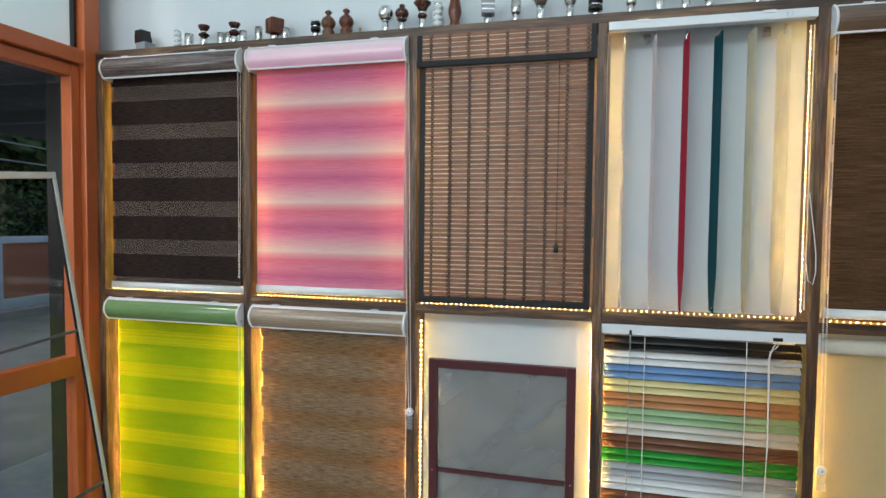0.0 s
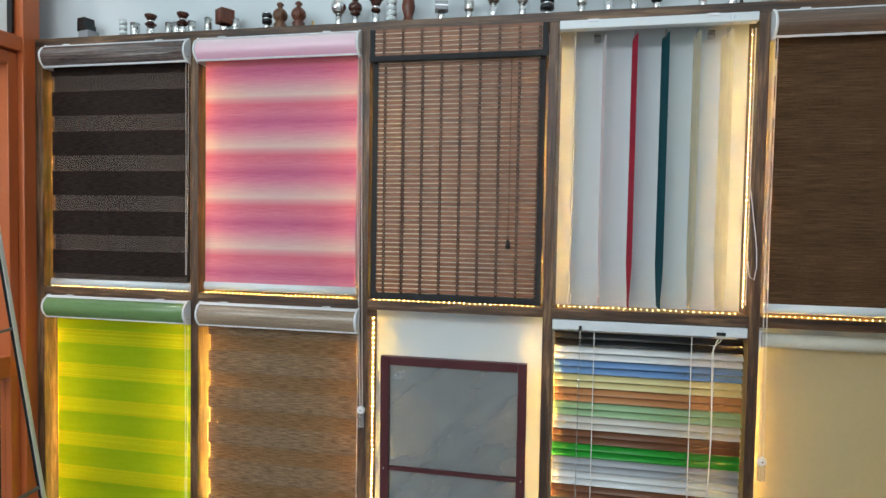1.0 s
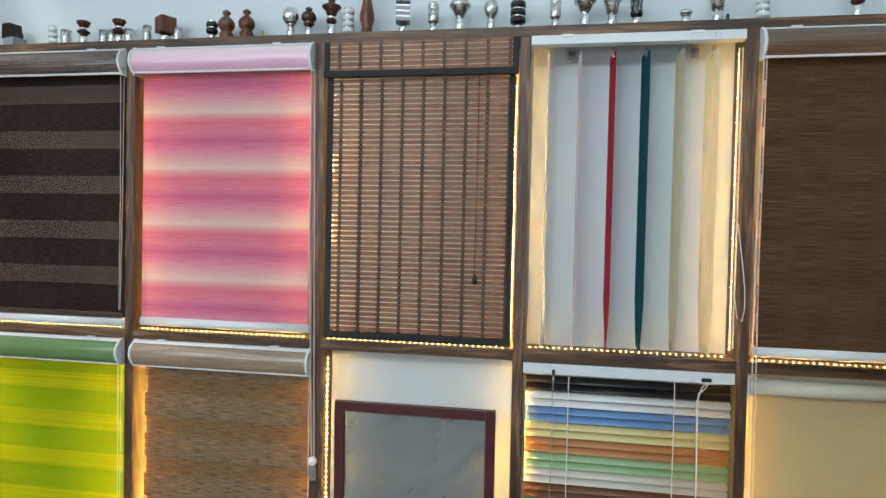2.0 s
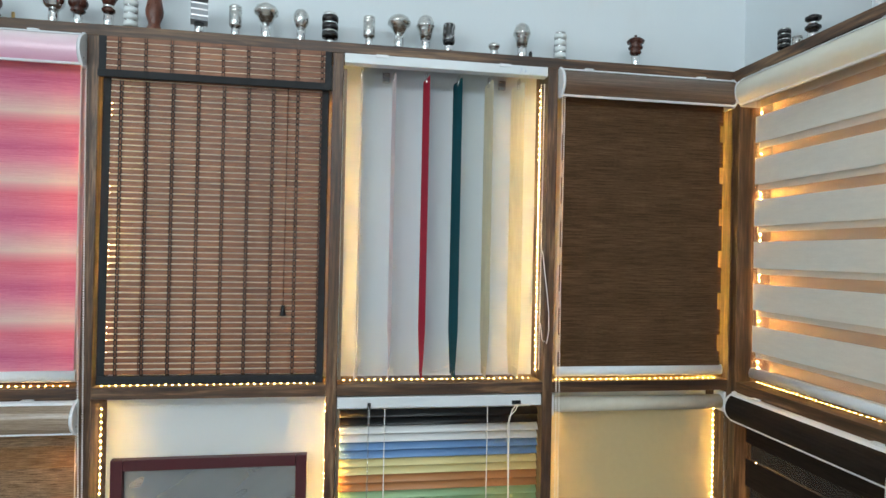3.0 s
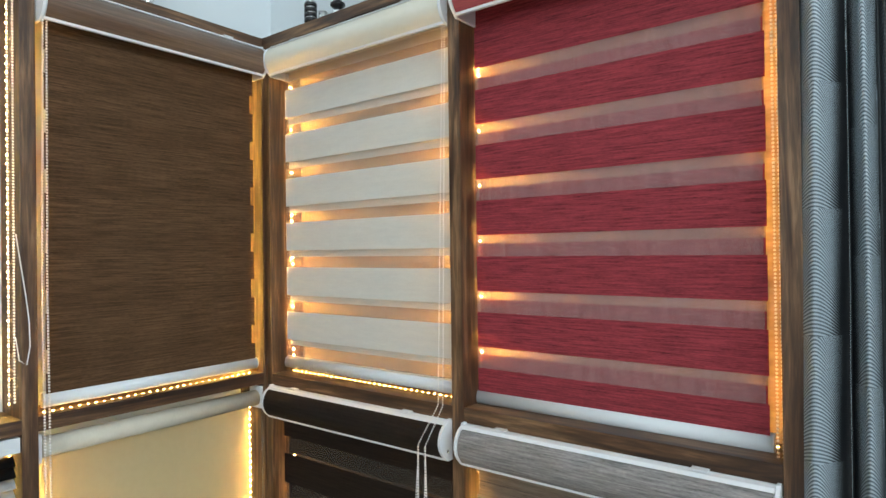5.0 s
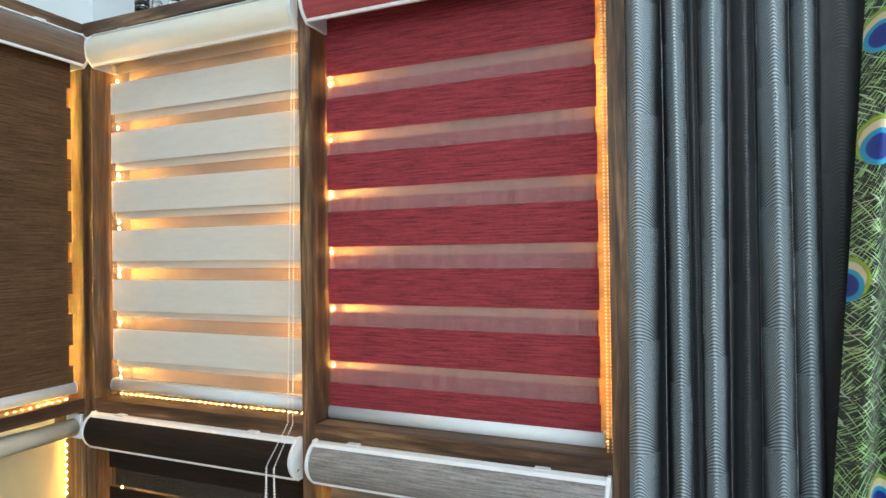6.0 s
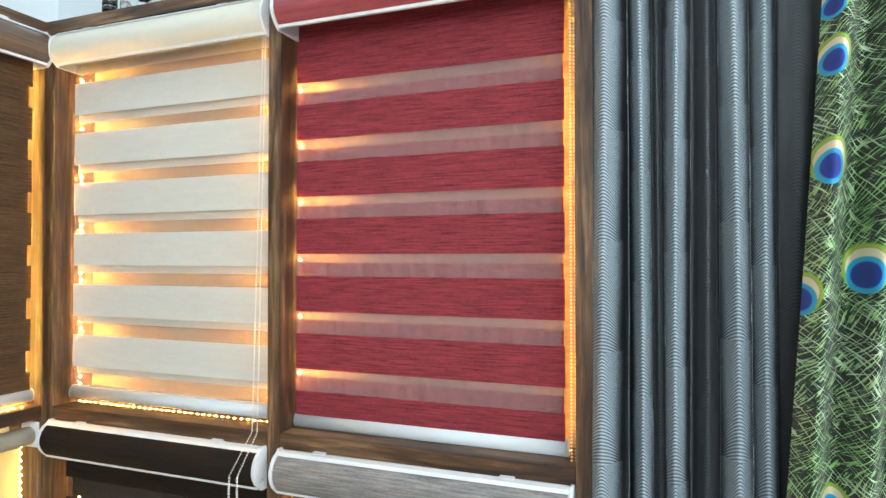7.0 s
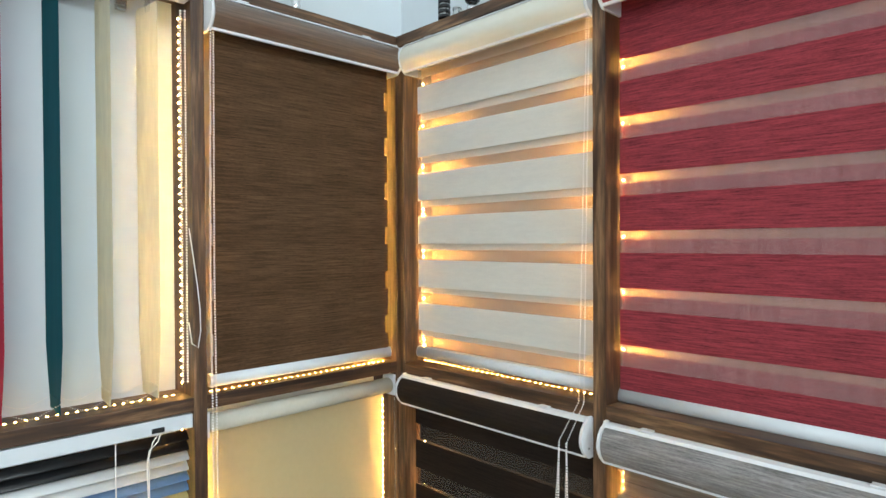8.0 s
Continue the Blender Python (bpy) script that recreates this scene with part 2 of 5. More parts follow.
def soft_box(x0, x1, y0, y1, z0, z1, r=0.002, m=None):
    bm = box(bmesh.new(), x0, x1, y0, y1, z0, z1)
    bmesh.ops.bevel(bm, geom=list(bm.edges), offset=r, segments=2, affect="EDGES", profile=0.7)
    if m:
        bm.transform(m)
    return bm


def lathe(profile, seg=20, m=None):
    """A turned solid; profile: rows of radius and height."""
    bm = bmesh.new()
    rings = []
    for r, z in profile:
        if r < 1e-6:
            rings.append([bm.verts.new((0, 0, z))])
        else:
            rings.append([bm.verts.new((r * math.cos(2 * math.pi * i / seg), r * math.sin(2 * math.pi * i / seg), z)) for i in range(seg)])
    for a, b in zip(rings, rings[1:]):
        for i in range(seg):
            q = [a[i % len(a)], a[(i + 1) % len(a)], b[(i + 1) % len(b)], b[i % len(b)]]
            q = list(dict.fromkeys(q))
            if len(q) > 2:
                bm.faces.new(q)
    for ring, flip in ((rings[0], True), (rings[-1], False)):
        if len(ring) > 2:
            bm.faces.new(ring[::-1] if flip else ring)
    for f in bm.faces:
        f.smooth = True
    if m:
        bm.transform(m)
    return bm


def extrude_x(profile, x0, x1, smooth=True, closed=True):
    """A bar along x; profile: rows of y and z going round."""
    bm = bmesh.new()
    a = [bm.verts.new((x0, y, z)) for y, z in profile]
    b = [bm.verts.new((x1, y, z)) for y, z in profile]
    k = len(profile)
    for i in range(k if closed else k - 1):
        j = (i + 1) % k
        bm.faces.new((a[i], a[j], b[j], b[i])).smooth = smooth
    if closed:
        bm.faces.new(a[::-1])
        bm.faces.new(b)
    bmesh.ops.recalc_face_normals(bm, faces=list(bm.faces))
    return bm


def tube(points, r, seg=6):
    bm = bmesh.new()
    pts = [Vector(p) for p in points]
    rings = []
    for i, p in enumerate(pts):
        d = (pts[min(i + 1, len(pts) - 1)] - pts[max(i - 1, 0)]).normalized()
        u = d.orthogonal().normalized() if abs(d.y) > 0.9 else d.cross(Vector((0, 1, 0))).normalized()
        v = d.cross(u)
        rings.append([bm.verts.new(p + r * (math.cos(2 * math.pi * k / seg) * u + math.sin(2 * math.pi * k / seg) * v)) for k in range(seg)])
    for a, b in zip(rings, rings[1:]):
        for k in range(seg):
            bm.faces.new((a[k], a[(k + 1) % seg], b[(k + 1) % seg], b[k])).smooth = True
    bm.faces.new(rings[0][::-1])
    bm.faces.new(rings[-1])
    return bm


def sheet(x0, x1, z0, z1, y, nx=10, nz=2, wave=0.0):
    """A hanging piece of cloth between x0 and x1, z0 (low) and z1 (high)."""
    bm = bmesh.new()
    g = [[bm.verts.new((x0 + (x1 - x0) * i / nx, y + wave * math.sin(9.0 * i / nx + 5 * (z1 + k)) , z0 + (z1 - z0) * k / nz)) for i in range(nx + 1)] for k in range(nz + 1)]
    for k in range(nz):
        for i in range(nx):
            bm.faces.new((g[k][i], g[k][i + 1], g[k + 1][i + 1], g[k + 1][i])).smooth = True
    return bm


def part(name, bm, material, parent=None, label=""):
    me = bpy.data.meshes.new(name)
    bm.to_mesh(me)
    bm.free()
    me.materials.append(material)
    ob = new(name, me)
    if parent:
        ob.parent = parent
    if label:
        ob["label"] = label
    return ob


def root(name, m, label, category, group="", kind=""):
    ob = new(name)
    ob.empty_display_size = 0.05
    ob.matrix_world = m
    return tagged(ob, label, category, group, kind)


def thing(name, bm, material, label, category, group="", kind=""):
    return tagged(part(name, bm, material), label, category, group, kind)


# ---- the plan ----
FRONT, BACK = 2.0, 2.11            # front of the display and the wall behind it
SIDE, SIDEBACK = 1.138, 1.25       # the same for the return wall
TOP, TOPLOW = 2.134, 2.106         # top board
ORIGIN = 2.098                     # height from which the upper blinds are set out
MIDHI, MIDLO = 1.236, 1.206        # middle board
BASE = 0.33
DIV = [-1.8, -1.21, -0.595, 0.0, 0.589]
HALF = 0.014
LEFT = -1.868

# ---- structure ----
thing("wall_north", box(bmesh.new(), LEFT - 0.1, SIDEBACK + 0.15, BACK, BACK + 0.15, -0.1, 4.0), WALL, "white painted plaster wall behind the display", "wall", "", "structure")
thing("wall_east", box(bmesh.new(), SIDEBACK, SIDEBACK + 0.15, -3.6, BACK, -0.1, 4.0), WALL, "white painted plaster wall of the return", "wall", "", "structure")
south = bmesh.new()
box(south, LEFT - 0.1, SIDEBACK + 0.15, -3.75, -3.6, -0.1, 3.1)
box(south, LEFT - 0.1, SIDEBACK + 0.15, -3.75, -3.6, 3.8, 4.0)
box(south, 1.12, SIDEBACK + 0.15, -3.75, -3.6, 3.1, 3.8)
box(south, LEFT - 0.1, -1.75, -3.75, -3.6, 3.1, 3.8)
thing("wall_south", south, WALL, "white painted wall with a high window band", "wall", "", "structure")
thing("floor", box(bmesh.new(), LEFT, SIDEBACK, -3.6, BACK, -0.1, 0.0), FLOOR, "grey tiled shop floor", "floor", "", "structure")
thing("ceiling", box(bmesh.new(), LEFT - 0.1, SIDEBACK + 0.15, -3.75, BACK + 0.15, 4.0, 4.1), CEIL, "plain white ceiling", "ceiling", "", "structure")

# unseen high window band of the south side, added to carry the frontal daylight
w2 = tagged(new("window_2"), "high clear window band", "window", "", "structure")
part("window_frame", box(box(bmesh.new(), -1.75, 1.12, -3.70, -3.64, 3.1, 3.15), -1.75, 1.12, -3.70, -3.64, 3.75, 3.8), ORANGE, w2)
part("pane", box(bmesh.new(), -1.75, 1.12, -3.675, -3.669, 3.15, 3.75), PANE, w2).visible_shadow = False

# orange timber front on the west side
west = bmesh.new()
box(west, LEFT - 0.1, LEFT, -3.6, -2.4, -0.1, 4.0)
box(west, LEFT - 0.1, LEFT, -2.4, 2.022, 2.92, 4.0)
box(west, LEFT - 0.1, LEFT - 0.09, 2.022, BACK, -0.1, 4.0)
thing("wall_west", west, WALL, "white wall round the orange timber shopfront", "wall", "", "structure")
fr = tagged(new("door_frame"), "orange gloss-painted timber door frame with frosted toplight", "door frame", "", "structure")
part("post", soft_box(LEFT - 0.09, LEFT + 0.012, 1.951, 2.022, -0.0, 2.92, 0.006), ORANGE, fr)
part("post", soft_box(LEFT - 0.09, LEFT + 0.012, 0.90, 0.98, 0.0, 2.92, 0.006), ORANGE, fr)
part("post", soft_box(LEFT - 0.09, LEFT + 0.012, -2.4, -2.32, 0.0, 2.92, 0.006), ORANGE, fr)
part("transom", soft_box(LEFT - 0.09, LEFT + 0.008, 0.98, 1.951, 2.075, 2.128, 0.006), ORANGE, fr)
part("transom", soft_box(LEFT - 0.09, LEFT + 0.008, -2.32, 0.90, 2.075, 2.128, 0.006), ORANGE, fr)
part("head", soft_box(LEFT - 0.09, LEFT + 0.012, -2.32, 1.951, 2.86, 2.92, 0.006), ORANGE, fr)
n = Nodes("frosted_glass")
FROST = n.done(n.blend(0.8, n.node("ShaderNodeBsdfTransparent", {"Color": (0.9, 0.97, 0.97)}), n.blend(0.72, n.surf((0.70, 0.80, 0.80), 0.3), n.node("ShaderNodeBsdfTranslucent", {"Color": (0.85, 0.96, 0.96)}))))
part("toplight", box(bmesh.new(), LEFT - 0.05, LEFT - 0.044, 0.98, 1.951, 2.128, 2.86), FROST, fr, "frosted pale glass toplight").visible_shadow = False
part("side_pane", box(bmesh.new(), LEFT - 0.05, LEFT - 0.044, -2.32, 0.90, 0.1, 2.075), PANE, fr).visible_shadow = False
part("side_toplight", box(bmesh.new(), LEFT - 0.05, LEFT - 0.044, -2.32, 0.90, 2.135, 2.86), FROST, fr).visible_shadow = False
part("gasket", box(bmesh.new(), LEFT - 0.04, LEFT - 0.02, 1.936, 1.946, 2.14, 2.86), BLACKMETAL, fr, "weathered dark sealing strip")
door = tagged(new("glazed_door"), "orange-painted timber door with clear glass panes", "door")
part("stile", soft_box(LEFT - 0.06, LEFT - 0.012, 1.912, 1.949, 0.01, 2.07, 0.005), ORANGE, door)
part("stile", soft_box(LEFT - 0.06, LEFT - 0.012, 0.985, 1.06, 0.01, 2.07, 0.005), ORANGE, door)
part("top_rail", soft_box(LEFT - 0.06, LEFT - 0.013, 1.06, 1.912, 2.025, 2.07, 0.005), ORANGE, door)
part("lock_rail", soft_box(LEFT - 0.06, LEFT - 0.013, 1.06, 1.912, 0.918, 0.993, 0.005), ORANGE, door)
part("bottom_rail", soft_box(LEFT - 0.06, LEFT - 0.013, 1.06, 1.912, 0.01, 0.16, 0.005), ORANGE, door)
part("pane", box(bmesh.new(), LEFT - 0.04, LEFT - 0.035, 1.06, 1.912, 0.993, 2.025), PANE, door).visible_shadow = False
part("pane", box(bmesh.new(), LEFT - 0.04, LEFT - 0.035, 1.06, 1.912, 0.16, 0.918), PANE, door).visible_shadow = False

# insect screen frame that leans on the door
lean = pose(-1.798, 1.758, 1.662, 0, 0, 0) @ pose(0, 0, 0, 4.1, -6.5, 0)
GREYBAR = plain("dull_grey_bar", (0.10, 0.10, 0.10), 0.5)
scr = root("leaning_window_frame", lean, "cream aluminium window frame leaning against the glass door", "window frame")
part("stile", soft_box(-0.006, 0.008, -0.014, 0.0, -1.62, 0.0, 0.002), CREAMPAINT, scr)
part("stile", soft_box(-0.006, 0.008, -0.66, -0.638, -1.62, 0.0, 0.002), CREAMPAINT, scr)
part("rail", soft_box(-0.011, 0.011, -0.638, -0.0142, -0.022, -0.001, 0.002), CREAMPAINT, scr)
part("rail", soft_box(-0.011, 0.011, -0.638, -0.0142, -1.62, -1.598, 0.002), CREAMPAINT, scr)
part("glazing_bar", soft_box(-0.006, 0.006, -0.638, -0.0142, -0.552, -0.543, 0.001), GREYBAR, scr)
part("glazing_bar", soft_box(-0.006, 0.006, -0.638, -0.0142, -1.10, -1.09, 0.001), GREYBAR, scr)
part("gasket", box(bmesh.new(), -0.005, 0.005, -0.0165, -0.0145, -1.597, -0.022), BLACKMETAL, scr, "black rubber gasket")

# ---- the display boards ----
def board(name, bm, mat, label):
    return thing(name, bm, mat, label, "shelf board", "display boards")


LBL = "dark walnut laminate board of the display grid"
board("top_board", soft_box(-1.859, SIDEBACK - 0.001, FRONT, BACK, TOPLOW, TOP, 0.0015), WOOD_X, LBL)
board("top_board", soft_box(SIDE, SIDEBACK, 0.746, FRONT - 0.001, TOPLOW, TOP, 0.0015), WOOD_Y, LBL)
for x in DIV:
    a, b = (x - HALF, x + HALF) if x > -1.7 else (-1.858, -1.826)
    board("upright_board", soft_box(a, b, FRONT, BACK, 0.0, TOPLOW - 0.0005, 0.0015), WOOD_Z, LBL)
board("upright_board", soft_box(SIDE - 0.002, SIDE + 0.014, FRONT, BACK, 0.0, TOPLOW - 0.0005, 0.0015), WOOD_Z, LBL)
for y0, y1 in ((1.970, 1.9985), (1.347, 1.376), (0.746, 0.775)):
    board("upright_board", soft_box(SIDE, SIDEBACK, y0, y1, 0.0, TOPLOW - 0.0005, 0.0015), WOOD_Z, LBL)

CELLS = {}
edges = DIV + [SIDE - 0.002 + HALF]
for i in range(5):
    x0, x1 = edges[i] + HALF, edges[i + 1] - HALF
    if i == 0:
        x0 = -1.826
    CELLS["main", i] = (x0, x1)
    board("middle_board", soft_box(x0 + 0.0005, x1 - 0.0005, FRONT + 0.0008, BACK, MIDLO, MIDHI, 0.0015), WOOD_X, LBL)
    board("bottom_board", soft_box(x0 + 0.0005, x1 - 0.0005, FRONT + 0.0008, BACK, BASE - 0.03, BASE, 0.0015), WOOD_X, LBL)
for i, (a, b) in enumerate(((1.970, 1.376), (1.347, 0.775))):
    CELLS["side", i] = (a, b)
    board("middle_board", soft_box(SIDE + 0.0008, SIDEBACK, b + 0.0005, a - 0.0005, MIDLO, MIDHI, 0.0015), WOOD_Y, LBL)
    board("bottom_board", soft_box(SIDE + 0.0008, SIDEBACK, b + 0.0005, a - 0.0005, BASE - 0.03, BASE, 0.0015), WOOD_Y, LBL)
    board("back_panel", soft_box(SIDEBACK - 0.008, SIDEBACK - 0.001, b + 0.001, a - 0.001, BASE + 0.001, MIDLO - 0.001, 0.001), WOODBACK, "stained plywood back panel of the display")
    board("back_panel", soft_box(SIDEBACK - 0.008, SIDEBACK - 0.001, b + 0.001, a - 0.001, MIDHI + 0.001, TOPLOW - 0.001, 0.001), WOODBACK, "stained plywood back panel of the display")


def cell(which, i, upper):
    """The pose of a cell's upper left front corner, and its width and height."""
    a, b = CELLS[which, i]
    z, h = (ORIGIN, ORIGIN - MIDHI) if upper else (MIDLO, MIDLO - BASE)
    m = pose(a, FRONT, z) if which == "main" else pose(SIDE, a, z, 0, 0, -90)
    return m, abs(b - a), h


# ---- warm LED strips inside the cells ----
def led_strip(m, length, glow=LED):
    """A strip along local z (downwards), facing local +x."""
    s = root("led_strip", m, "warm white LED strip stuck inside the display", "led strip", "display led strips")
    part("tape", box(bmesh.new(), 0.0005, 0.0012, -0.004, 0.004, -length, 0), TAPE, s)
    bm = bmesh.new()
    k = int(length / 0.0167)
    for j in range(k):
        z = -0.008 - j * 0.0167
        box(bm, 0.0012, 0.0021, -0.0016, 0.0016, z - 0.0018, z + 0.0018)
    tagged(part("chip_row", bm, glow, s, "glowing warm LED chips"), kind="stuff")


OPEN = {("main", 3, True), ("main", 2, False), ("main", 3, False), ("main", 4, False)}
for which, count in (("main", 5), ("side", 2)):
    for i in range(count):
        for upper in (True, False):
            m, W, H = cell(which, i, upper)
            back = 0.1095 if which == "main" else 0.1035
            if (which, i, upper) in OPEN:
                # one strip sits behind the board's front edge and shines on the wall
                led_strip(m @ (pose(0.006, 0.010, -0.03, 0, 0, 90) if upper or i == 3 else pose(0, 0.066, -0.03)), H - 0.04)
                led_strip(m @ pose(W, 0.066, -0.03, 0, 0, 180), H - 0.04)
            elif (which, i, upper) == ("main", 2, True):
                led_strip(m @ pose(0, 0.085, -0.03), H - 0.04, LEDSIDE)
                led_strip(m @ pose(W - 0.014, 0.1095, -0.03, 0, 0, -90), H - 0.04, LEDMID)
            elif which == "side":
                led_strip(m @ pose(0, (0.070, 0.067)[i], -0.03), H - 0.04, LEDSIDE if i == 0 else LEDMID)
                led_strip(m @ (pose(W, 0.088, -0.03, 0, 0, 180) if i == 0 else pose(W - 0.0045, 0.070, -0.03, 0, 0, 90)), H - 0.04, LEDSIDE if i == 0 else LEDDIM)
            else:
                glow = LEDSOFT if (i, upper) == (1, True) else LEDBRIGHT
                led_strip(m @ pose(0.009, back, -0.03, 0, 0, -90), H - 0.04, glow)
                led_strip(m @ pose(W - 0.009, back, -0.03, 0, 0, -90), H - 0.04, glow)
            if upper:
                led_strip(m @ pose(0.01, {"main": (0.024, 0.024, 0.018, 0.05, 0.024), "side": (0.058, 0.085)}[which][i], -H, 0, -90, 0), W - 0.02, LEDLOW)


# ---- blinds ----
def bead_chain(parent, points, r=0.0024, pitch=0.0060, mat=None):
    """A cord with small beads along a polyline."""
    proto = bmesh.new()
    bmesh.ops.create_icosphere(proto, subdivisions=1, radius=r)
    vs = [v.co.copy() for v in proto.verts]
    fs = [[v.index for v in f.verts] for f in proto.faces]
    proto.free()
    pts = [Vector(p) for p in points]
    verts, faces = [], []
    carry = 0.0
    for a, b in zip(pts, pts[1:]):
        d = (b - a).length
        s = carry
        while s < d:
            c = a.lerp(b, s / d)
            o = len(verts)
            verts += [c + v for v in vs]
            faces += [[o + k for k in f] for f in fs]
            s += pitch
        carry = s - d
    me = bpy.data.meshes.new("bead_chain")
    me.from_pydata(verts, [], faces)
    me.materials.append(mat or BEAD)
    me.polygons.foreach_set("use_smooth", [True] * len(me.polygons))
    ob = new("bead_chain", me)
    ob.parent = parent
    ob["label"] = "white plastic bead chain"
    return ob


def tensioner(parent, x, y, z):
    """The small pulley that keeps a bead chain taut."""
    p = part("pulley", lathe([(0.0, -0.006), (0.010, -0.006), (0.013, -0.004), (0.011, 0.0), (0.013, 0.004), (0.010, 0.006), (0.0, 0.006)], 18, pose(x, y, z, 90)), WHITE, parent, "white plastic chain tensioner")
    part("pin", lathe([(0.0, -0.008), (0.003, -0.008), (0.003, 0.008), (0, 0.008)], 10, pose(x, y, z, 90)), NICKEL, p)
    part("housing", soft_box(x - 0.011, x + 0.011, y - 0.005, y + 0.005, z - 0.058, z - 0.006, 0.004), CLEAR, parent, "clear plastic tensioner housing")


CASS = [(-0.026, -0.003), (-0.038, -0.010), (-0.046, -0.020), (-0.0505, -0.032), (-0.0515, -0.044), (-0.048, -0.056), (-0.0415, -0.067), (-0.033, -0.0755)]


def cassette(parent, W, insert, drop=0.0, back=0.016):
    """The curved headbox: a white rail, a cloth insert and two end caps; back: how far it is set back."""
    rows = [(0.034, 0.0), (-0.024, 0.0)] + CASS + [(y + 0.003, z) for y, z in reversed(CASS)] + [(-0.020, -0.005), (0.034, -0.005)]
    body = part("cassette", extrude_x([(y, z + drop) for y, z in rows], 0.006, W - 0.006), ALU, parent, "white aluminium cassette")
    front = [(y - 0.0016, z + drop) for y, z in CASS]
    part("cloth_insert", extrude_x(front, 0.010, W - 0.010, True, False), insert, body, "cloth insert under a glossy clear cover")
    part("upper_lip", extrude_x([(-0.022, 0.001 + drop), (-0.032, -0.001 + drop), (-0.0375, -0.0062 + drop), (-0.034, -0.0065 + drop), (-0.022, -0.002 + drop)], 0.008, W - 0.008, False), WHITE, body)
    part("lower_lip", extrude_x([(-0.0375, -0.0735 + drop), (-0.0355, -0.0785 + drop), (-0.029, -0.0785 + drop), (-0.031, -0.0745 + drop)], 0.008, W - 0.008, False), WHITE, body)
    cap = [(0.036, 0.003)] + [(y - 0.003, z + 0.001) for y, z in [(-0.024, 0.002)] + CASS] + [(-0.029, -0.081), (0.036, -0.081)]
    for x0 in (0.002, W - 0.0075):
        part("end_cap", extrude_x([(y, z + drop) for y, z in cap], x0, x0 + 0.0055, False), WHITE, body, "white plastic end cap")
    for x in (0.16 * W, 0.80 * W):
        part("bracket", soft_box(x - 0.013, x + 0.013, -0.030, 0.01, 0.001 + drop, 0.0038 + drop, 0.001), WHITE, body, "white clip bracket")
    part("screw", lathe([(0, 0), (0.003, 0.0), (0.0022, 0.0014), (0, 0.0016)], 10, pose(W - 0.002, -0.03, -0.060 + drop, 0, 90, 0)), NICKEL, body)
    body.location.y = back


def bottom_bar(parent, x0, x1, z, y, h=0.030):
    """A rounded white bottom rail whose top lies at z."""
    prof = [(y + 0.008, z), (y - 0.003, z - 0.001), (y - 0.008, z - 0.006), (y - 0.0105, z - h * 0.5), (y - 0.009, z - h + 0.005), (y - 0.003, z - h), (y + 0.008, z - h)]
    bar = part("bottom_bar", extrude_x(prof, x0, x1), ALU, parent, "white aluminium bottom bar")
    for x in (x0 - 0.002, x1 - 0.001):
        part("bar_cap", extrude_x([(a, b) for a, b in prof], x, x + 0.003, False), WHITE, bar)


def zebra_blind(m, W, H, label, solid, sheer, insert, pitch, solid_h, slot, first, end=None, back=None, edge=(0.010, 0.010), rear=None, deep=0.024, chains=(), lift=0.0, bead=0.0016, notch=(0.006, 0.006), setback=0.016, fill=False):
    """Two cloths hang one behind the other, each of solid and sheer bands. first: the depth of the first solid band's top under the cell's top;
    rear: how far the rear cloth's solid bands lie below the front ones; deep: how far the cloth hangs behind the front;
    notch: how far the sheer bands and the rear cloth stop short of the solid bands' ends."""
    b = root("zebra_blind", m, label, "window blind", "blinds on display")
    cassette(b, W, insert, lift, setback)
    end = end or H - 0.036
    yf, yb = deep, deep + 0.012
    top = 0.012 - lift
    x0, x1 = edge[0], W - edge[1]
    z = first - pitch
    bands = []
    while z < end:
        bands.append((z, z + solid_h, True))
        bands.append((z + solid_h, z + pitch, False))
        z += pitch
    if fill:
        bands[0] = (top, bands[0][1], True)
    for a, c, is_solid in bands:
        a, c = max(a, top), min(c, end)
        if c - a < 0.002:
            continue
        na, nb = (0.0, 0.0) if is_solid else notch
        part("solid_band" if is_solid else "sheer_band", sheet(x0 + na, x1 - nb, -c, -a, yf - (0.0004 if is_solid else 0), 8, 1, 0.0), solid if is_solid else sheer, b)
    # the cloth behind
    shift = solid_h + slot if rear is None else rear
    z = first - 2 * pitch + shift
    while z < end:
        for a, c, name, mat in ((z, z + solid_h, "rear_solid_band", back or solid), (z + solid_h, z + pitch, "rear_sheer_band", sheer)):
            a, c = max(a, top), min(c, end)
            if c - a > 0.001:
                part(name, sheet(x0 + notch[0] - 0.001, x1 - notch[1] + 0.001, -c, -a, yb, 4, 1), mat, b)
        z += pitch
    bottom_bar(b, x0 - 0.004, x1 + 0.004, -end + 0.004, deep + 0.004)
    for x, y, z0, z1 in chains:
        bead_chain(b, [(x, y, -z0), (x + 0.002, y, -(z0 + z1) / 2), (x, y, -z1)], bead, 0.0052)
        bead_chain(b, [(x + 0.009, y + 0.004, -z0), (x + 0.008, y + 0.002, -(z0 + z1) / 2), (x + 0.004, y, -z1)], bead, 0.0052)
    return b


def up(i, which="main"):
    return cell(which, i, True)


def low(i, which="main"):
    return cell(which, i, False)


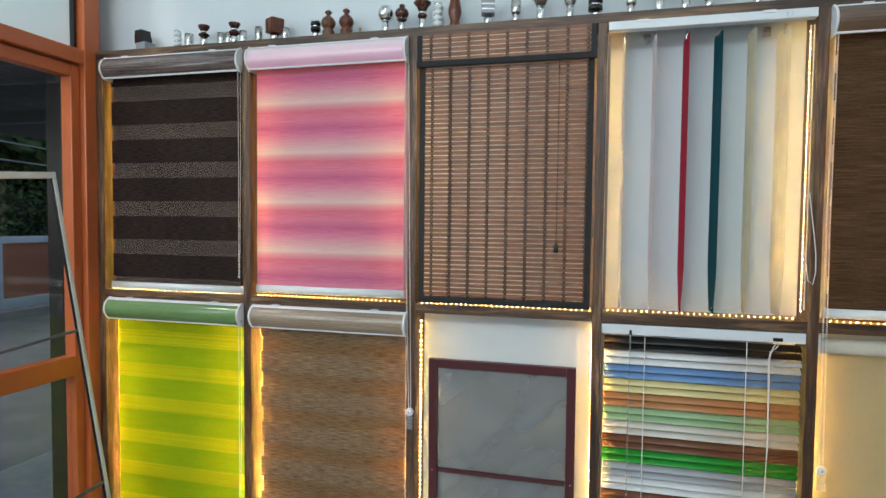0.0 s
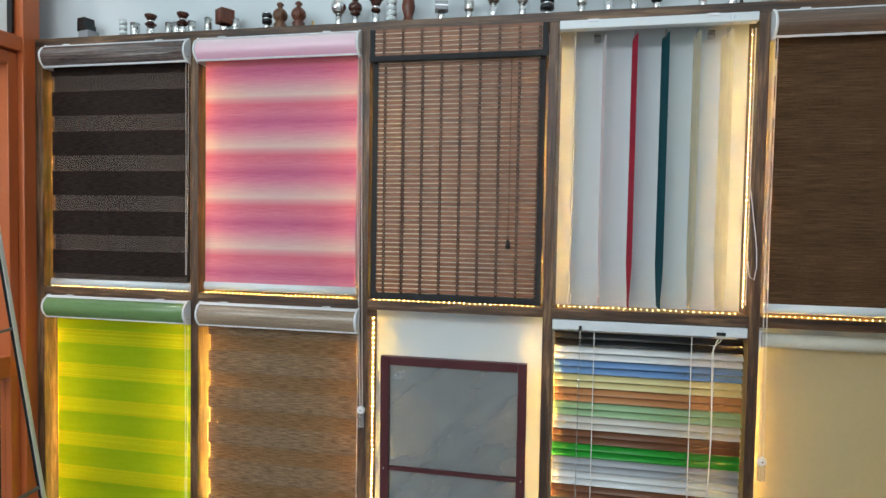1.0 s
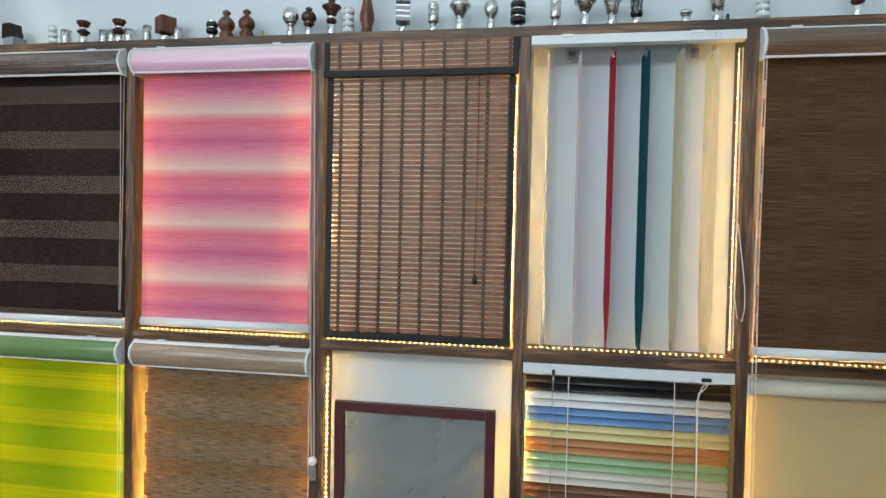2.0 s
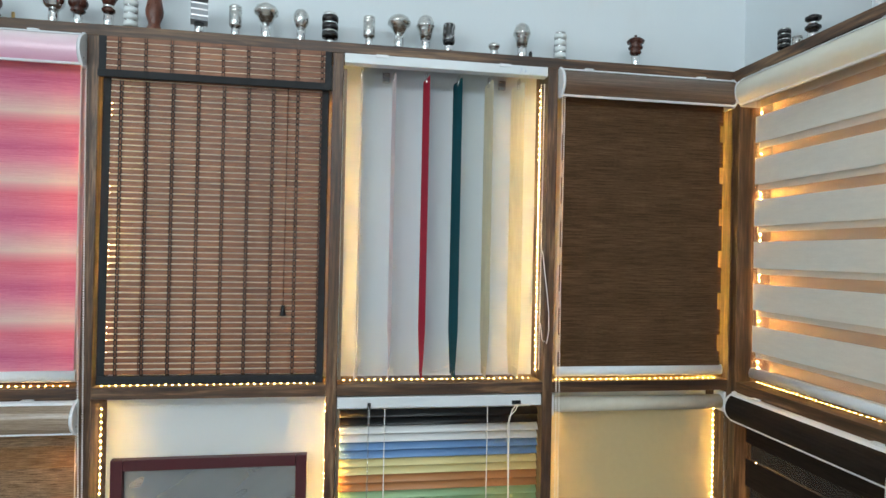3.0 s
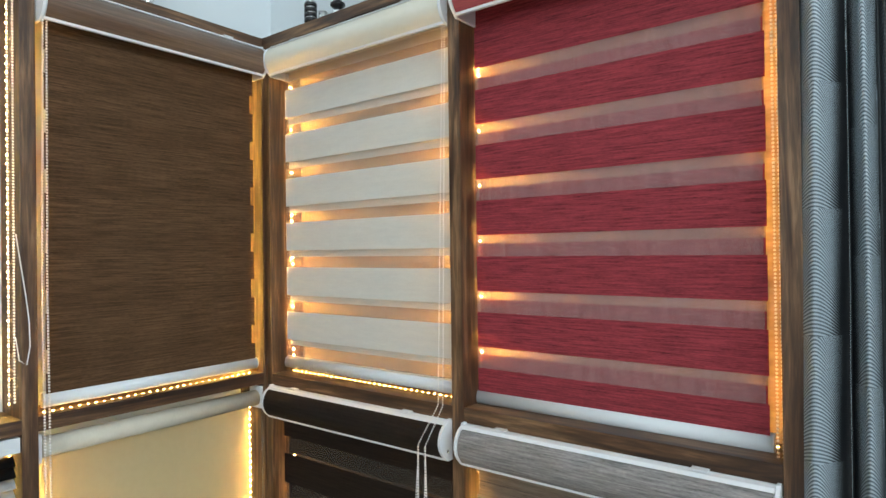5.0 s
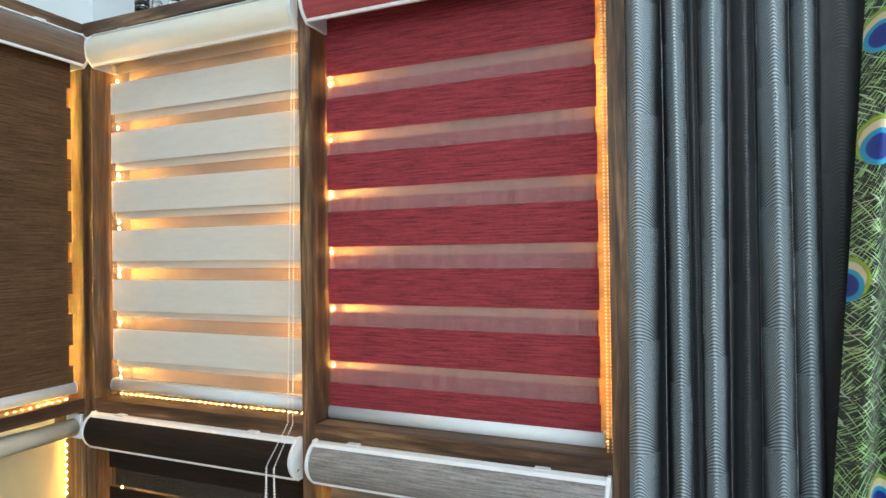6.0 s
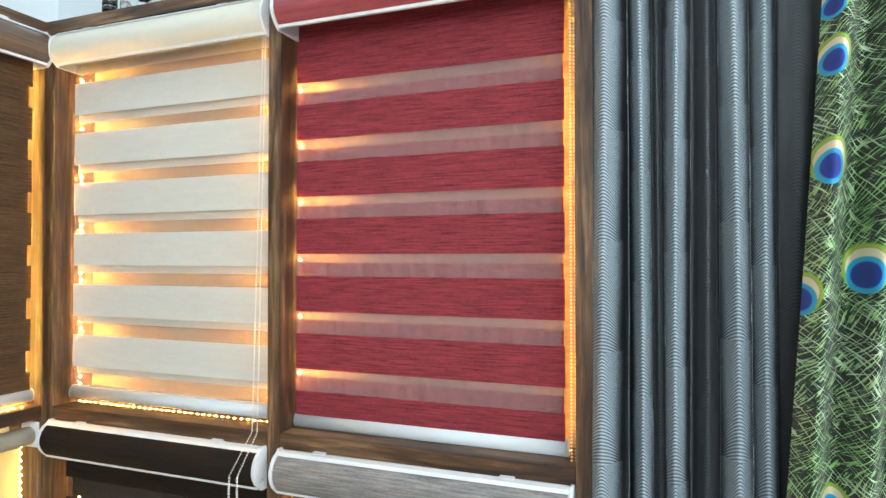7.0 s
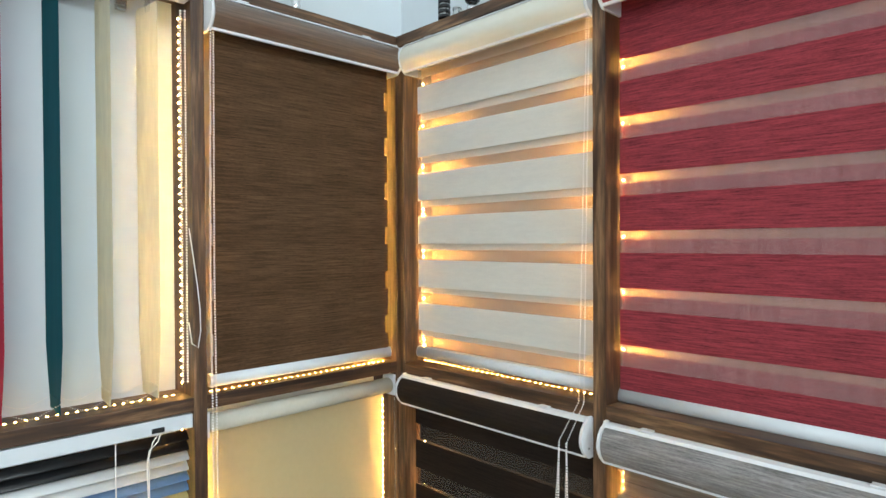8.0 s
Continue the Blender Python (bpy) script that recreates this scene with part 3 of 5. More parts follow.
m, W, H = up(0)
m, W = m @ pose(0.018, 0, 0), W - 0.018
zebra_blind(m, W, H, "dark espresso zebra blind with smoky sheer bands, hanging in the display", DARKSOLID, DARKSHEER, I_DARK, 0.1437, 0.087, 0.0, 0.151, rear=0.0567, edge=(0.0, 0.019), end=H - 0.026, lift=0.006, notch=(0.001, 0.008), chains=[(W - 0.012, -0.012, 0.075, 0.80)])
m, W, H = up(1)
pk = root("roller_blind", m, "pink ombre striped roller blind glowing from behind", "window blind", "blinds on display")
cassette(pk, W, PINKSOFT, 0.006)
part("cloth", sheet(0.013, W - 0.022, -(H - 0.036), -0.002, 0.024, 12, 6, 0.0006), PINK, pk, "pink and cream ombre cloth")
bottom_bar(pk, 0.012, W - 0.019, -(H - 0.040), 0.028)
bead_chain(pk, [(W - 0.004, -0.020, -0.075), (W - 0.002, -0.018, -0.6), (W + 0.012, -0.012, -1.215)])
bead_chain(pk, [(W + 0.004, -0.014, -0.075), (W + 0.010, -0.012, -0.6), (W + 0.019, -0.010, -1.215)])
tensioner(pk, W + 0.015, -0.011, -1.222)
m, W, H = low(0)
m, W = m @ pose(0.022, 0, 0), W - 0.022
zebra_blind(m, W, H, "lime green zebra blind glowing yellow from the strips behind", LIME, LIMESHEER, I_GREEN, 0.1277, 0.0747, 0.0, 0.177, rear=0.0735, edge=(0.014, 0.006), notch=(0.0, 0.0), chains=[(W - 0.012, -0.014, 0.075, 0.85)])
m, W, H = low(1)
m, W = m @ pose(0.010, 0, 0), W - 0.006
zebra_blind(m, W, H, "tan woodgrain zebra blind with closed bands", TAN, TANSHEER, I_TAN, 0.128, 0.0735, 0.0, 0.171, rear=0.0545, edge=(0.016, 0.012), notch=(0.008, 0.008), chains=[(W - 0.008, 0.0, 0.075, 0.85)])
m, W, H = up(4)
zebra_blind(m, W, H, "walnut brown zebra blind with closed bands", BROWN, BROWNSHEER, I_BROWN, 0.123, 0.075, 0.0, 0.168, rear=0.048, edge=(0.022, 0.012), lift=0.006, notch=(0.009, 0.010))
br = root("chain_loop", m, "long white bead chain loop with a pulley, from the brown blind", "bead chain")
bead_chain(br, [(0.008, -0.016, -0.075), (0.004, -0.014, -0.6), (0.010, -0.010, -1.27)])
bead_chain(br, [(0.016, -0.012, -0.075), (0.014, -0.010, -0.6), (0.020, -0.008, -1.27)])
tensioner(br, 0.016, -0.009, -1.278)
m, W, H = up(0, "side")
zebra_blind(m, W, H, "ivory zebra blind with open sheer bands and warm light behind", CREAM, CREAMSHEER, I_CREAM, 0.1197, 0.075, 0.0, 0.102, rear=0.017, deep=0.048, edge=(0.005, 0.005), lift=0.006, notch=(0.0, 0.0), setback=0.032)
ch = root("chain_loop", m, "hanging white bead chain of the ivory blind", "bead chain")
bead_chain(ch, [(W - 0.011, -0.004, -0.078), (W - 0.022, -0.018, -0.86), (W - 0.036, -0.066, -0.93), (W - 0.058, -0.062, -1.20)], 0.0017, 0.0052)
bead_chain(ch, [(W - 0.008, 0.000, -0.078), (W - 0.010, -0.018, -0.86), (W - 0.018, -0.066, -0.93), (W - 0.030, -0.062, -1.20)], 0.0017, 0.0052)
m, W, H = up(1, "side")
zebra_blind(m, W, H, "crimson zebra blind with open sheer bands and warm light behind", RED, REDSHEER, I_RED, 0.1165, 0.072, 0.0175, 0.2058, deep=0.053, edge=(0.002, 0.025), end=H - 0.024, lift=0.006, notch=(0.0, 0.005), setback=0.014, fill=True)
ch = root("chain_loop", m, "white bead chain hanging beside the crimson blind", "bead chain")
bead_chain(ch, [(W - 0.012, 0.030, -0.05), (W - 0.011, 0.030, -0.85), (W - 0.006, 0.010, -1.25)])
bead_chain(ch, [(W - 0.006, 0.034, -0.05), (W - 0.003, 0.030, -0.85), (W + 0.004, 0.008, -1.25)])
m, W, H = low(0, "side")
zebra_blind(m, W, H, "dark brown zebra blind with narrow glowing gaps", ESPRESSO, ESPRESSOSHEER, I_ESP, 0.1225, 0.077, 0.0, 0.185, rear=0.0455, deep=0.03)
ch = root("chain_loop", m, "white bead chain hanging before the dark blind", "bead chain")
bead_chain(ch, [(W - 0.024, -0.060, -0.045), (W - 0.020, -0.058, -0.32)])
bead_chain(ch, [(W - 0.040, -0.062, -0.045), (W - 0.048, -0.058, -0.32)])
m, W, H = low(1, "side")
zebra_blind(m, W, H, "grey woodgrain zebra blind under a glossy cassette", GREYBROWN, GREYSHEER, I_GREY, 0.122, 0.076, 0.0, 0.150, rear=0.044, deep=0.03)

# ---- bamboo blind ----
m, W, H = up(2)
REED = wood("stained_reed", 0, (0.13, 0.044, 0.018), (0.27, 0.102, 0.044), (0.33, 0.140, 0.066), 0.5, 2.0)
PALEREED = plain("pale_reed", (0.72, 0.61, 0.47), 0.45, 0, 0.08, 60)
THREAD = plain("dark_thread", (0.018, 0.010, 0.008), 0.8, 0, 0.2, 200)
bam = root("bamboo_blind", m, "reddish-brown bamboo reed blind with black cloth edging", "window blind", "blinds on display")


def reeds(x0, x1, y, z0, z1, pitch, h):
    bm = soft_box(x0, x1, y - 0.0022, y + 0.0022, -h / 2, h / 2, 0.0014)
    first = part("reed", bm, REED, bam)
    first.location.z = z0
    z = z0 - pitch
    while z > z1:
        o = new("reed", first.data)
        o.parent = bam
        o.location = (random.uniform(-0.0008, 0.0008), random.uniform(-0.0003, 0.0003), z + random.uniform(-0.0003, 0.0003))
        z -= pitch
    stick = None
    z = z0 - pitch / 2
    while z > z1:
        if stick is None:
            o = stick = part("pale_reed", tube([(x0, y - 0.0022, 0), (x1, y - 0.0022, 0)], 0.0012, 6), PALEREED, bam, "pale thin reed")
        else:
            o = new("pale_reed", stick.data)
            o.parent = bam
        o.location = (0, random.uniform(-0.0003, 0.0003), z + random.uniform(-0.0003, 0.0003))
        z -= pitch


reeds(0.016, W - 0.014, 0.016, -0.0280, -(H - 0.030), 0.0148, 0.0110)
reeds(0.016, W - 0.014, -0.004, 0.0004, -0.080, 0.0146, 0.0120)
for x0, x1, y, z0, z1 in ((0.0015, 0.019, -0.004, -0.095, 0.0065), (W - 0.019, W - 0.0015, -0.004, -0.095, 0.0065),
                          (0.006, 0.025, 0.016, -(H - 0.006), -0.088), (W - 0.026, W - 0.008, 0.016, -(H - 0.006), -0.088)):
    part("edge_tape", soft_box(x0, x1, y - 0.004, y + 0.004, z0, z1, 0.0015), BLACK, bam, "black cloth edge tape")
part("hem_tape", soft_box(0.0, W - 0.001, -0.0095, 0.0005, -0.094, -0.076, 0.0015), BLACK, bam, "black cloth hem of the valance")
part("hem_tape", soft_box(0.006, W - 0.008, 0.0105, 0.0215, -(H - 0.004), -(H - 0.026), 0.0015), BLACK, bam, "black cloth bottom hem")
part("head_board", soft_box(0.004, W - 0.004, 0.002, 0.030, -0.022, 0.0070, 0.001), TURNED, bam)
for j in range(9):
    x = 0.049 + j * 0.0615
    bm = bmesh.new()
    z = -0.102
    while z > -(H - 0.032):
        for q in (-0.0032, 0.0032):
            box(bm, x + q - 0.0010, x + q + 0.0010, 0.0118, 0.0150, z - 0.0060, z + 0.0060)
        box(bm, x - 0.0034, x + 0.0034, 0.0112, 0.0210, z - 0.0088, z - 0.0060)
        z -= 0.0148
    part("weft_thread", bm, THREAD, bam, "dark woven binding thread")
    bm = bmesh.new()
    for q in (-0.003, 0.003):
        box(bm, x + q - 0.0007, x + q + 0.0007, -0.0080, -0.0066, -0.076, 0.006)
    for k in range(6):
        box(bm, x - 0.0034, x + 0.0034, -0.0086, -0.0066, -0.0082 - k * 0.0146, -0.0056 - k * 0.0146)
    part("weft_thread", bm, THREAD, bam)
part("pull_cord", tube([(W - 0.112, 0.006, -0.09), (W - 0.112, 0.005, -0.4), (W - 0.113, 0.004, -0.655)], 0.0011), TURNEDDARK, bam, "thin dark pull cord")
part("cord_tassel", lathe([(0.0, 0.014), (0.004, 0.012), (0.006, 0.0), (0.0085, -0.014), (0.0, -0.016)], 12, pose(W - 0.113, 0.004, -0.668)), BLACKMETAL, bam, "black cord tassel")
part("lift_cord", tube([(0.105, 0.008, -0.09), (0.106, 0.007, -0.5), (0.104, 0.008, -(H - 0.03))], 0.0008), TURNED, bam)

# ---- vertical blind ----
m, W, H = up(3)
vb = root("vertical_blind", m, "vertical blind with loose sample vanes in different colours", "window blind", "blinds on display")
rail = part("head_rail", soft_box(0.003, W - 0.004, -0.006, 0.026, -0.018, 0.0072, 0.002), ALU, vb, "white aluminium head rail")
for x in (0.10, 0.435):
    part("bracket", soft_box(x - 0.016, x + 0.016, -0.0095, 0.0, 0.0, 0.0078, 0.001), WHITE, rail)
    part("clip", soft_box(x + 0.008, x + 0.028, 0.092, 0.106, -0.036, -0.010, 0.001), NICKEL, rail, "metal mounting clip")
for k, s in ((0.478, 0), (0.490, 1)):
    part("pencil_mark", tube([(k + 0.004, -0.0067, 0.001), (k, -0.0067, -0.004), (k + 0.005, -0.0067, -0.007), (k, -0.0067, -0.012)], 0.0005, 4), plain("blue_pencil", (0.12, 0.2, 0.45), 0.7), rail, "small pencilled mark")
VANES = [((0.80, 0.83, 0.86), 0.064, -2), ((0.84, 0.80, 0.82), 0.152, -3), ((0.42, 0.018, 0.045), 0.241, -6), ((0.006, 0.080, 0.105), 0.330, -8), ((0.74, 0.70, 0.54), 0.418, -4), ((0.74, 0.76, 0.64), 0.504, -11)]
for color, wx, ang in VANES:
    x = wx - 0.014
    cloth = weave("vane_cloth", tuple(c * 0.85 for c in color), color, (60, 60, 8), 0.5 if min(color) > 0.3 else 0.25, 0.7)
    bm = bmesh.new()
    # a vane hangs from its clip and is weighted at its foot
    rows = [(-0.030, 0.036), (-0.036, 0.0415), (-0.075, 0.042)] + [(-0.075 - (H - 0.084) * t / 12, 0.042) for t in range(1, 13)]
    grid = []
    for z, half in rows:
        # the weighted foot swings a little round
        foot = radians(9.0) * max(0.0, min(1.0, (-z - (H - 0.10)) / 0.06))
        grid.append([bm.verts.new((0.0012 * math.sin(3.1 * u + 40 * wx) + half * u * math.sin(foot), half * u * math.cos(foot), z)) for u in (-1, -0.5, 0, 0.5, 1)])
    for a, c in zip(grid, grid[1:]):
        for q in range(4):
            bm.faces.new((a[q], a[q + 1], c[q + 1], c[q])).smooth = True
    bm.transform(pose(x, 0.052, 0, 0, 0, -ang))
    vane = part("vane", bm, cloth, vb)
    part("hanger", soft_box(x - 0.003, x + 0.003, 0.040, 0.056, -0.045, -0.0175, 0.001), CLEAR, vane)
    part("weight", soft_box(-0.0016, 0.0016, -0.041, 0.041, -(H - 0.010), -(H - 0.036), 0.0008, pose(x, 0.052, 0, 0, 0, -ang - 9)), cloth, vane)
for a, c in zip(VANES, VANES[1:]):
    xa, xc = a[1] - 0.014, c[1] - 0.014
    pts = [(xa + (xc - xa) * t / 10, 0.012 + 0.004 * math.sin(t), -(H - 0.030) - 0.018 * math.sin(math.pi * t / 10)) for t in range(11)]
    bead_chain(vb, pts, 0.0011, 0.0042)
    bead_chain(vb, [(p[0], p[1] + 0.078, p[2] + 0.004) for p in pts], 0.0011, 0.0042)
bead_chain(vb, [(W - 0.014, 0.020, -0.036), (W - 0.016, 0.018, -(H - 0.03))])
bead_chain(vb, [(W - 0.006, 0.016, -0.036), (W - 0.008, 0.014, -(H - 0.03))])
part("cord_loop", tube([(W - 0.010, -0.006, -0.50), (W - 0.004, -0.012, -0.56), (W + 0.004, -0.012, -0.62), (W + 0.010, -0.010, -0.67), (W + 0.012, -0.008, -0.72), (W + 0.006, -0.008, -0.755), (W - 0.006, -0.006, -0.745), (W - 0.010, 0.0, -0.70)], 0.0012), BEAD, vb, "slack white cord")

# ---- venetian blind ----
m, W, H = low(3)
ven = root("venetian_blind", m, "aluminium venetian blind with slats in many sample colours", "window blind", "blinds on display")
hr = part("head_rail", soft_box(0.002, W - 0.002, 0.004, 0.030, -0.034, -0.004, 0.002), ALU, ven, "white metal head rail")
part("cord_lock", soft_box(0.475, 0.500, 0.001, 0.008, -0.030, -0.020, 0.001), BLACKMETAL, hr, "black cord lock")
part("tilter", soft_box(0.082, 0.090, 0.0, 0.006, -0.040, -0.020, 0.001), BLACKMETAL, hr)
SL = {"black": (0.010, 0.011, 0.012), "white": (0.66, 0.68, 0.68), "blue": (0.14, 0.27, 0.50), "yellow": (0.66, 0.58, 0.28), "copper": (0.46, 0.21, 0.085),
      "mint": (0.30, 0.46, 0.25), "bone": (0.60, 0.57, 0.50), "brown": (0.16, 0.068, 0.035), "green": (0.015, 0.27, 0.028), "grey": (0.36, 0.38, 0.40), "slate": (0.06, 0.07, 0.08)}
SLM = {k: plain(k + "_slat_enamel", c, 0.30, 0.0, 0.05, 25) for k, c in SL.items()}
order = ["black"] * 2 + [c for c in ("white", "blue", "yellow", "copper", "mint", "bone", "brown", "green", "grey", "white", "brown", "slate", "mint", "yellow", "bone", "blue", "copper", "green") for _ in (0, 1)]
slat_me = {}
pitch = 0.0217
for j, c in enumerate(order):
    z = -0.0515 - j * pitch
    if z < -(H - 0.03):
        break
    if c not in slat_me:
        prof = [(-0.0125 + 0.025 * t / 6, 0.0022 * (1 - (2 * t / 6 - 1) ** 2)) for t in range(7)]
        prof += [(y, q - 0.0006) for y, q in reversed(prof)]
        o = part("slat", extrude_x(prof, 0.004, W - 0.008), SLM[c], ven)
        slat_me[c] = o.data
    else:
        o = new("slat", slat_me[c])
        o.parent = ven
    o.matrix_local = pose(random.uniform(-0.001, 0.001), 0.020, z, 42 + random.uniform(-2, 2), 0, 0)
part("bottom_rail", soft_box(0.004, W - 0.008, 0.010, 0.030, -(H - 0.012), -(H - 0.024), 0.002), ALU, ven)
for x in (0.128, 0.408):
    bm = tube([(x, 0.006, -0.034), (x, 0.005, -0.4), (x, 0.006, -(H - 0.02))], 0.0013)
    part("ladder_cord", bm, BEAD, ven, "white ladder cord")
    bm = tube([(x + 0.006, 0.034, -0.034), (x + 0.006, 0.034, -(H - 0.02))], 0.0013)
    part("ladder_cord", bm, BEAD, ven)
part("tilt_wand", tube([(0.086, 0.0, -0.036), (0.084, -0.004, -0.3), (0.083, -0.006, -0.72)], 0.0020, 6), CLEAR, ven, "clear plastic tilt wand")
part("wand_hook", tube([(0.086, 0.001, -0.028), (0.086, -0.001, -0.060)], 0.0035, 8), CLEAR, ven)
part("pull_cord", tube([(0.492, 0.0, -0.030), (0.484, -0.006, -0.045), (0.466, -0.008, -0.060), (0.462, -0.008, -0.085), (0.467, -0.006, -0.30), (0.462, -0.004, -0.62)], 0.0012), BEAD, ven, "white pull cord")
part("pull_cord", tube([(0.488, 0.0, -0.030), (0.474, -0.004, -0.046), (0.466, -0.006, -0.075), (0.468, -0.006, -0.34), (0.456, -0.004, -0.62)], 0.0012), BEAD, ven)

# ---- cream roller blind ----
m, W, H = low(4)
ro = root("roller_blind", m, "plain cream roller blind glowing from the strips behind", "window blind", "blinds on display")
part("tube", lathe([(0.0, 0.0), (0.021, 0.0), (0.021, W - 0.02), (0.0, W - 0.02)], 24, pose(0.012, 0.030, -0.040, 0, 90, 0)), weave("roll_cloth", (0.50, 0.47, 0.38), (0.56, 0.53, 0.44), (30, 30, 30), 0.0), ro, "cloth-wrapped roller tube")
part("cloth", sheet(0.016, W - 0.014, -(H - 0.03), -0.045, 0.0505, 10, 6, 0.0006), ROLLER, ro, "cream translucent cloth")
for x0 in (0.001, W - 0.008):
    part("end_bracket", soft_box(x0, x0 + 0.007, 0.006, 0.056, -0.066, -0.008, 0.002), WHITE, ro, "white plastic bracket")
bead_chain(ro, [(W - 0.004, 0.008, -0.04), (W - 0.004, 0.006, -0.7)], mat=CLEAR)

# ---- insect screen sample ----
m, W, H = low(2)
sc = root("insect_screen", pose(-0.532, 2.012, 0.332, 1.2, 0, 0.3), "maroon framed insect screen sample standing in the display", "insect screen")
SW, SH = 0.474, 0.725
n = Nodes("grey_fibre_mesh")
v = n.coords()
f = n.noise(v, 5, 3)
# diagonal streaks where the mesh is less see-through
diag_streak = n.noise(n.scaled(n.scaled(v, (1, 1, 1), (0, radians(38), 0)), (1.5, 1, 7.0)), 1.0, 3)
op = n.math("MULTIPLY", n.ramp(f, [(0.3, 0.40), (0.7, 0.52)]), n.ramp(diag_streak, [(0.36, 0.75), (0.56, 1.0)]))
MESHM = n.done(n.blend(op, n.surf((0.20, 0.22, 0.23), 0.6), n.node("ShaderNodeBsdfTransparent")))
part("stile", soft_box(0, 0.028, 0, 0.020, 0, SH, 0.002), MAROON, sc)
part("stile", soft_box(SW - 0.028, SW, 0, 0.020, 0, SH, 0.002), MAROON, sc)
part("rail", soft_box(0.0285, SW - 0.0285, 0, 0.020, SH - 0.028, SH, 0.002), MAROON, sc)
part("rail", soft_box(0.0285, SW - 0.0285, 0, 0.020, 0, 0.028, 0.002), MAROON, sc)
part("mid_bar", soft_box(0.0285, SW - 0.0285, 0.002, 0.016, 0.346, 0.358, 0.002), MAROON, sc)
part("mesh", box(bmesh.new(), 0.026, SW - 0.026, 0.0165, 0.0175, 0.026, SH - 0.026), MESHM, sc, "fine grey fibre mesh")
for x in (0.012, SW - 0.012):
    part("screw", lathe([(0, 0), (0.003, 0), (0.002, 0.0012), (0, 0.0014)], 10, pose(x, 0.0, 0.352, 90)), NICKEL, sc)


# ---- curtain-rod finials on the top boards ----
def finial(name, x, y, label, pieces, lean=0.0, size=1.0):
    """pieces: rows of part name, mesh maker and material."""
    r = root(name, pose(x, y, TOP, lean, lean * 0.5, random.uniform(0, 90)), label + " on the top board", "curtain finial", "finials on display")
    for pname, bm, mat in pieces:
        bm.transform(Matrix.Diagonal((size, size, size, 1)))
        part(pname, bm, mat, r)
    return r


def ball_rows(r, zc, squash=1.0, n=9, lo=-1.0, hi=1.0):
    return [(max(0.0, r * math.sqrt(max(0.0, 1 - s * s))), zc + r * squash * s) for s in [lo + (hi - lo) * i / n for i in range(n + 1)]]


def socket(h=0.04, r=0.011):
    return ("socket", lathe([(0, 0), (r, 0), (r, h * 0.2), (r * 0.93, h * 0.25), (r, h * 0.3), (r, h), (0, h)]), CHROME)


def wood_ball(x, mat=TURNED, s=1.0, y=2.04):
    prof = [(0, 0), (0.021, 0), (0.022, 0.008), (0.019, 0.014), (0.022, 0.020), (0.016, 0.027)] + ball_rows(0.025, 0.050, 0.95, 9, -0.8, 0.82) + [(0.008, 0.074), (0.007, 0.080), (0.013, 0.084), (0.011, 0.089), (0.004, 0.094), (0, 0.096)]
    finial("wooden_finial", x, y, "turned reddish-brown wooden ball finial", [("knob", lathe([(a * s, b * s) for a, b in prof]), mat)])


def mushroom(x, y=2.04):
    finial("metal_finial", x, y, "silver mushroom-shaped metal finial", [socket(0.042, 0.012), ("cap", lathe([(0, 0.040), (0.012, 0.042), (0.021, 0.060), (0.027, 0.064), (0.028, 0.070), (0.022, 0.080), (0.010, 0.087), (0, 0.088)]), NICKEL)], size=1.14)


def egg(x, r=0.019, squash=1.35, y=2.04, mat=NICKEL, h=0.036):
    finial("metal_finial", x, y, "silver rounded metal finial", [socket(h, 0.0105), ("knob", lathe(ball_rows(r, h + r * squash * 0.92, squash, 10)), mat)], size=1.12)


def bulb(x, y=2.04):
    finial("metal_finial", x, y, "silver bulb-shaped metal finial", [socket(0.034, 0.012), ("knob", lathe([(0, 0.034), (0.013, 0.034), (0.017, 0.055), (0.021, 0.064), (0.0225, 0.067), (0.020, 0.070), (0.020, 0.076), (0.015, 0.087), (0.006, 0.093), (0, 0.094)]), NICKEL)], size=1.12)


def cylinder_finial(x, y=2.04):
    finial("metal_finial", x, y, "grooved silver cylinder finial", [socket(0.034, 0.011), ("knob", lathe([(0, 0.033), (0.015, 0.033), (0.016, 0.035), (0.016, 0.070), (0.0145, 0.071), (0.016, 0.073), (0.016, 0.077), (0.0145, 0.078), (0.016, 0.080), (0.016, 0.085), (0.014, 0.087), (0, 0.087)]), NICKEL)])


def ring_stack(x, mat_a, mat_b, k=4, r=0.018, y=2.04, h=0.018, base=0.03, label="stacked ring finial"):
    pcs = [socket(base, 0.0115)]
    for j in range(k):
        z = base + j * h
        pcs.append(("ring", lathe([(0, z), (r, z), (r * 1.03, z + h * 0.3), (r, z + h * 0.68), (0, z + h * 0.68)]), mat_a))
        pcs.append(("spacer", lathe([(0, z + h * 0.68), (r * 0.86, z + h * 0.68), (r * 0.86, z + h), (0, z + h)]), mat_b))
    finial("ring_finial", x, y, label, pcs)


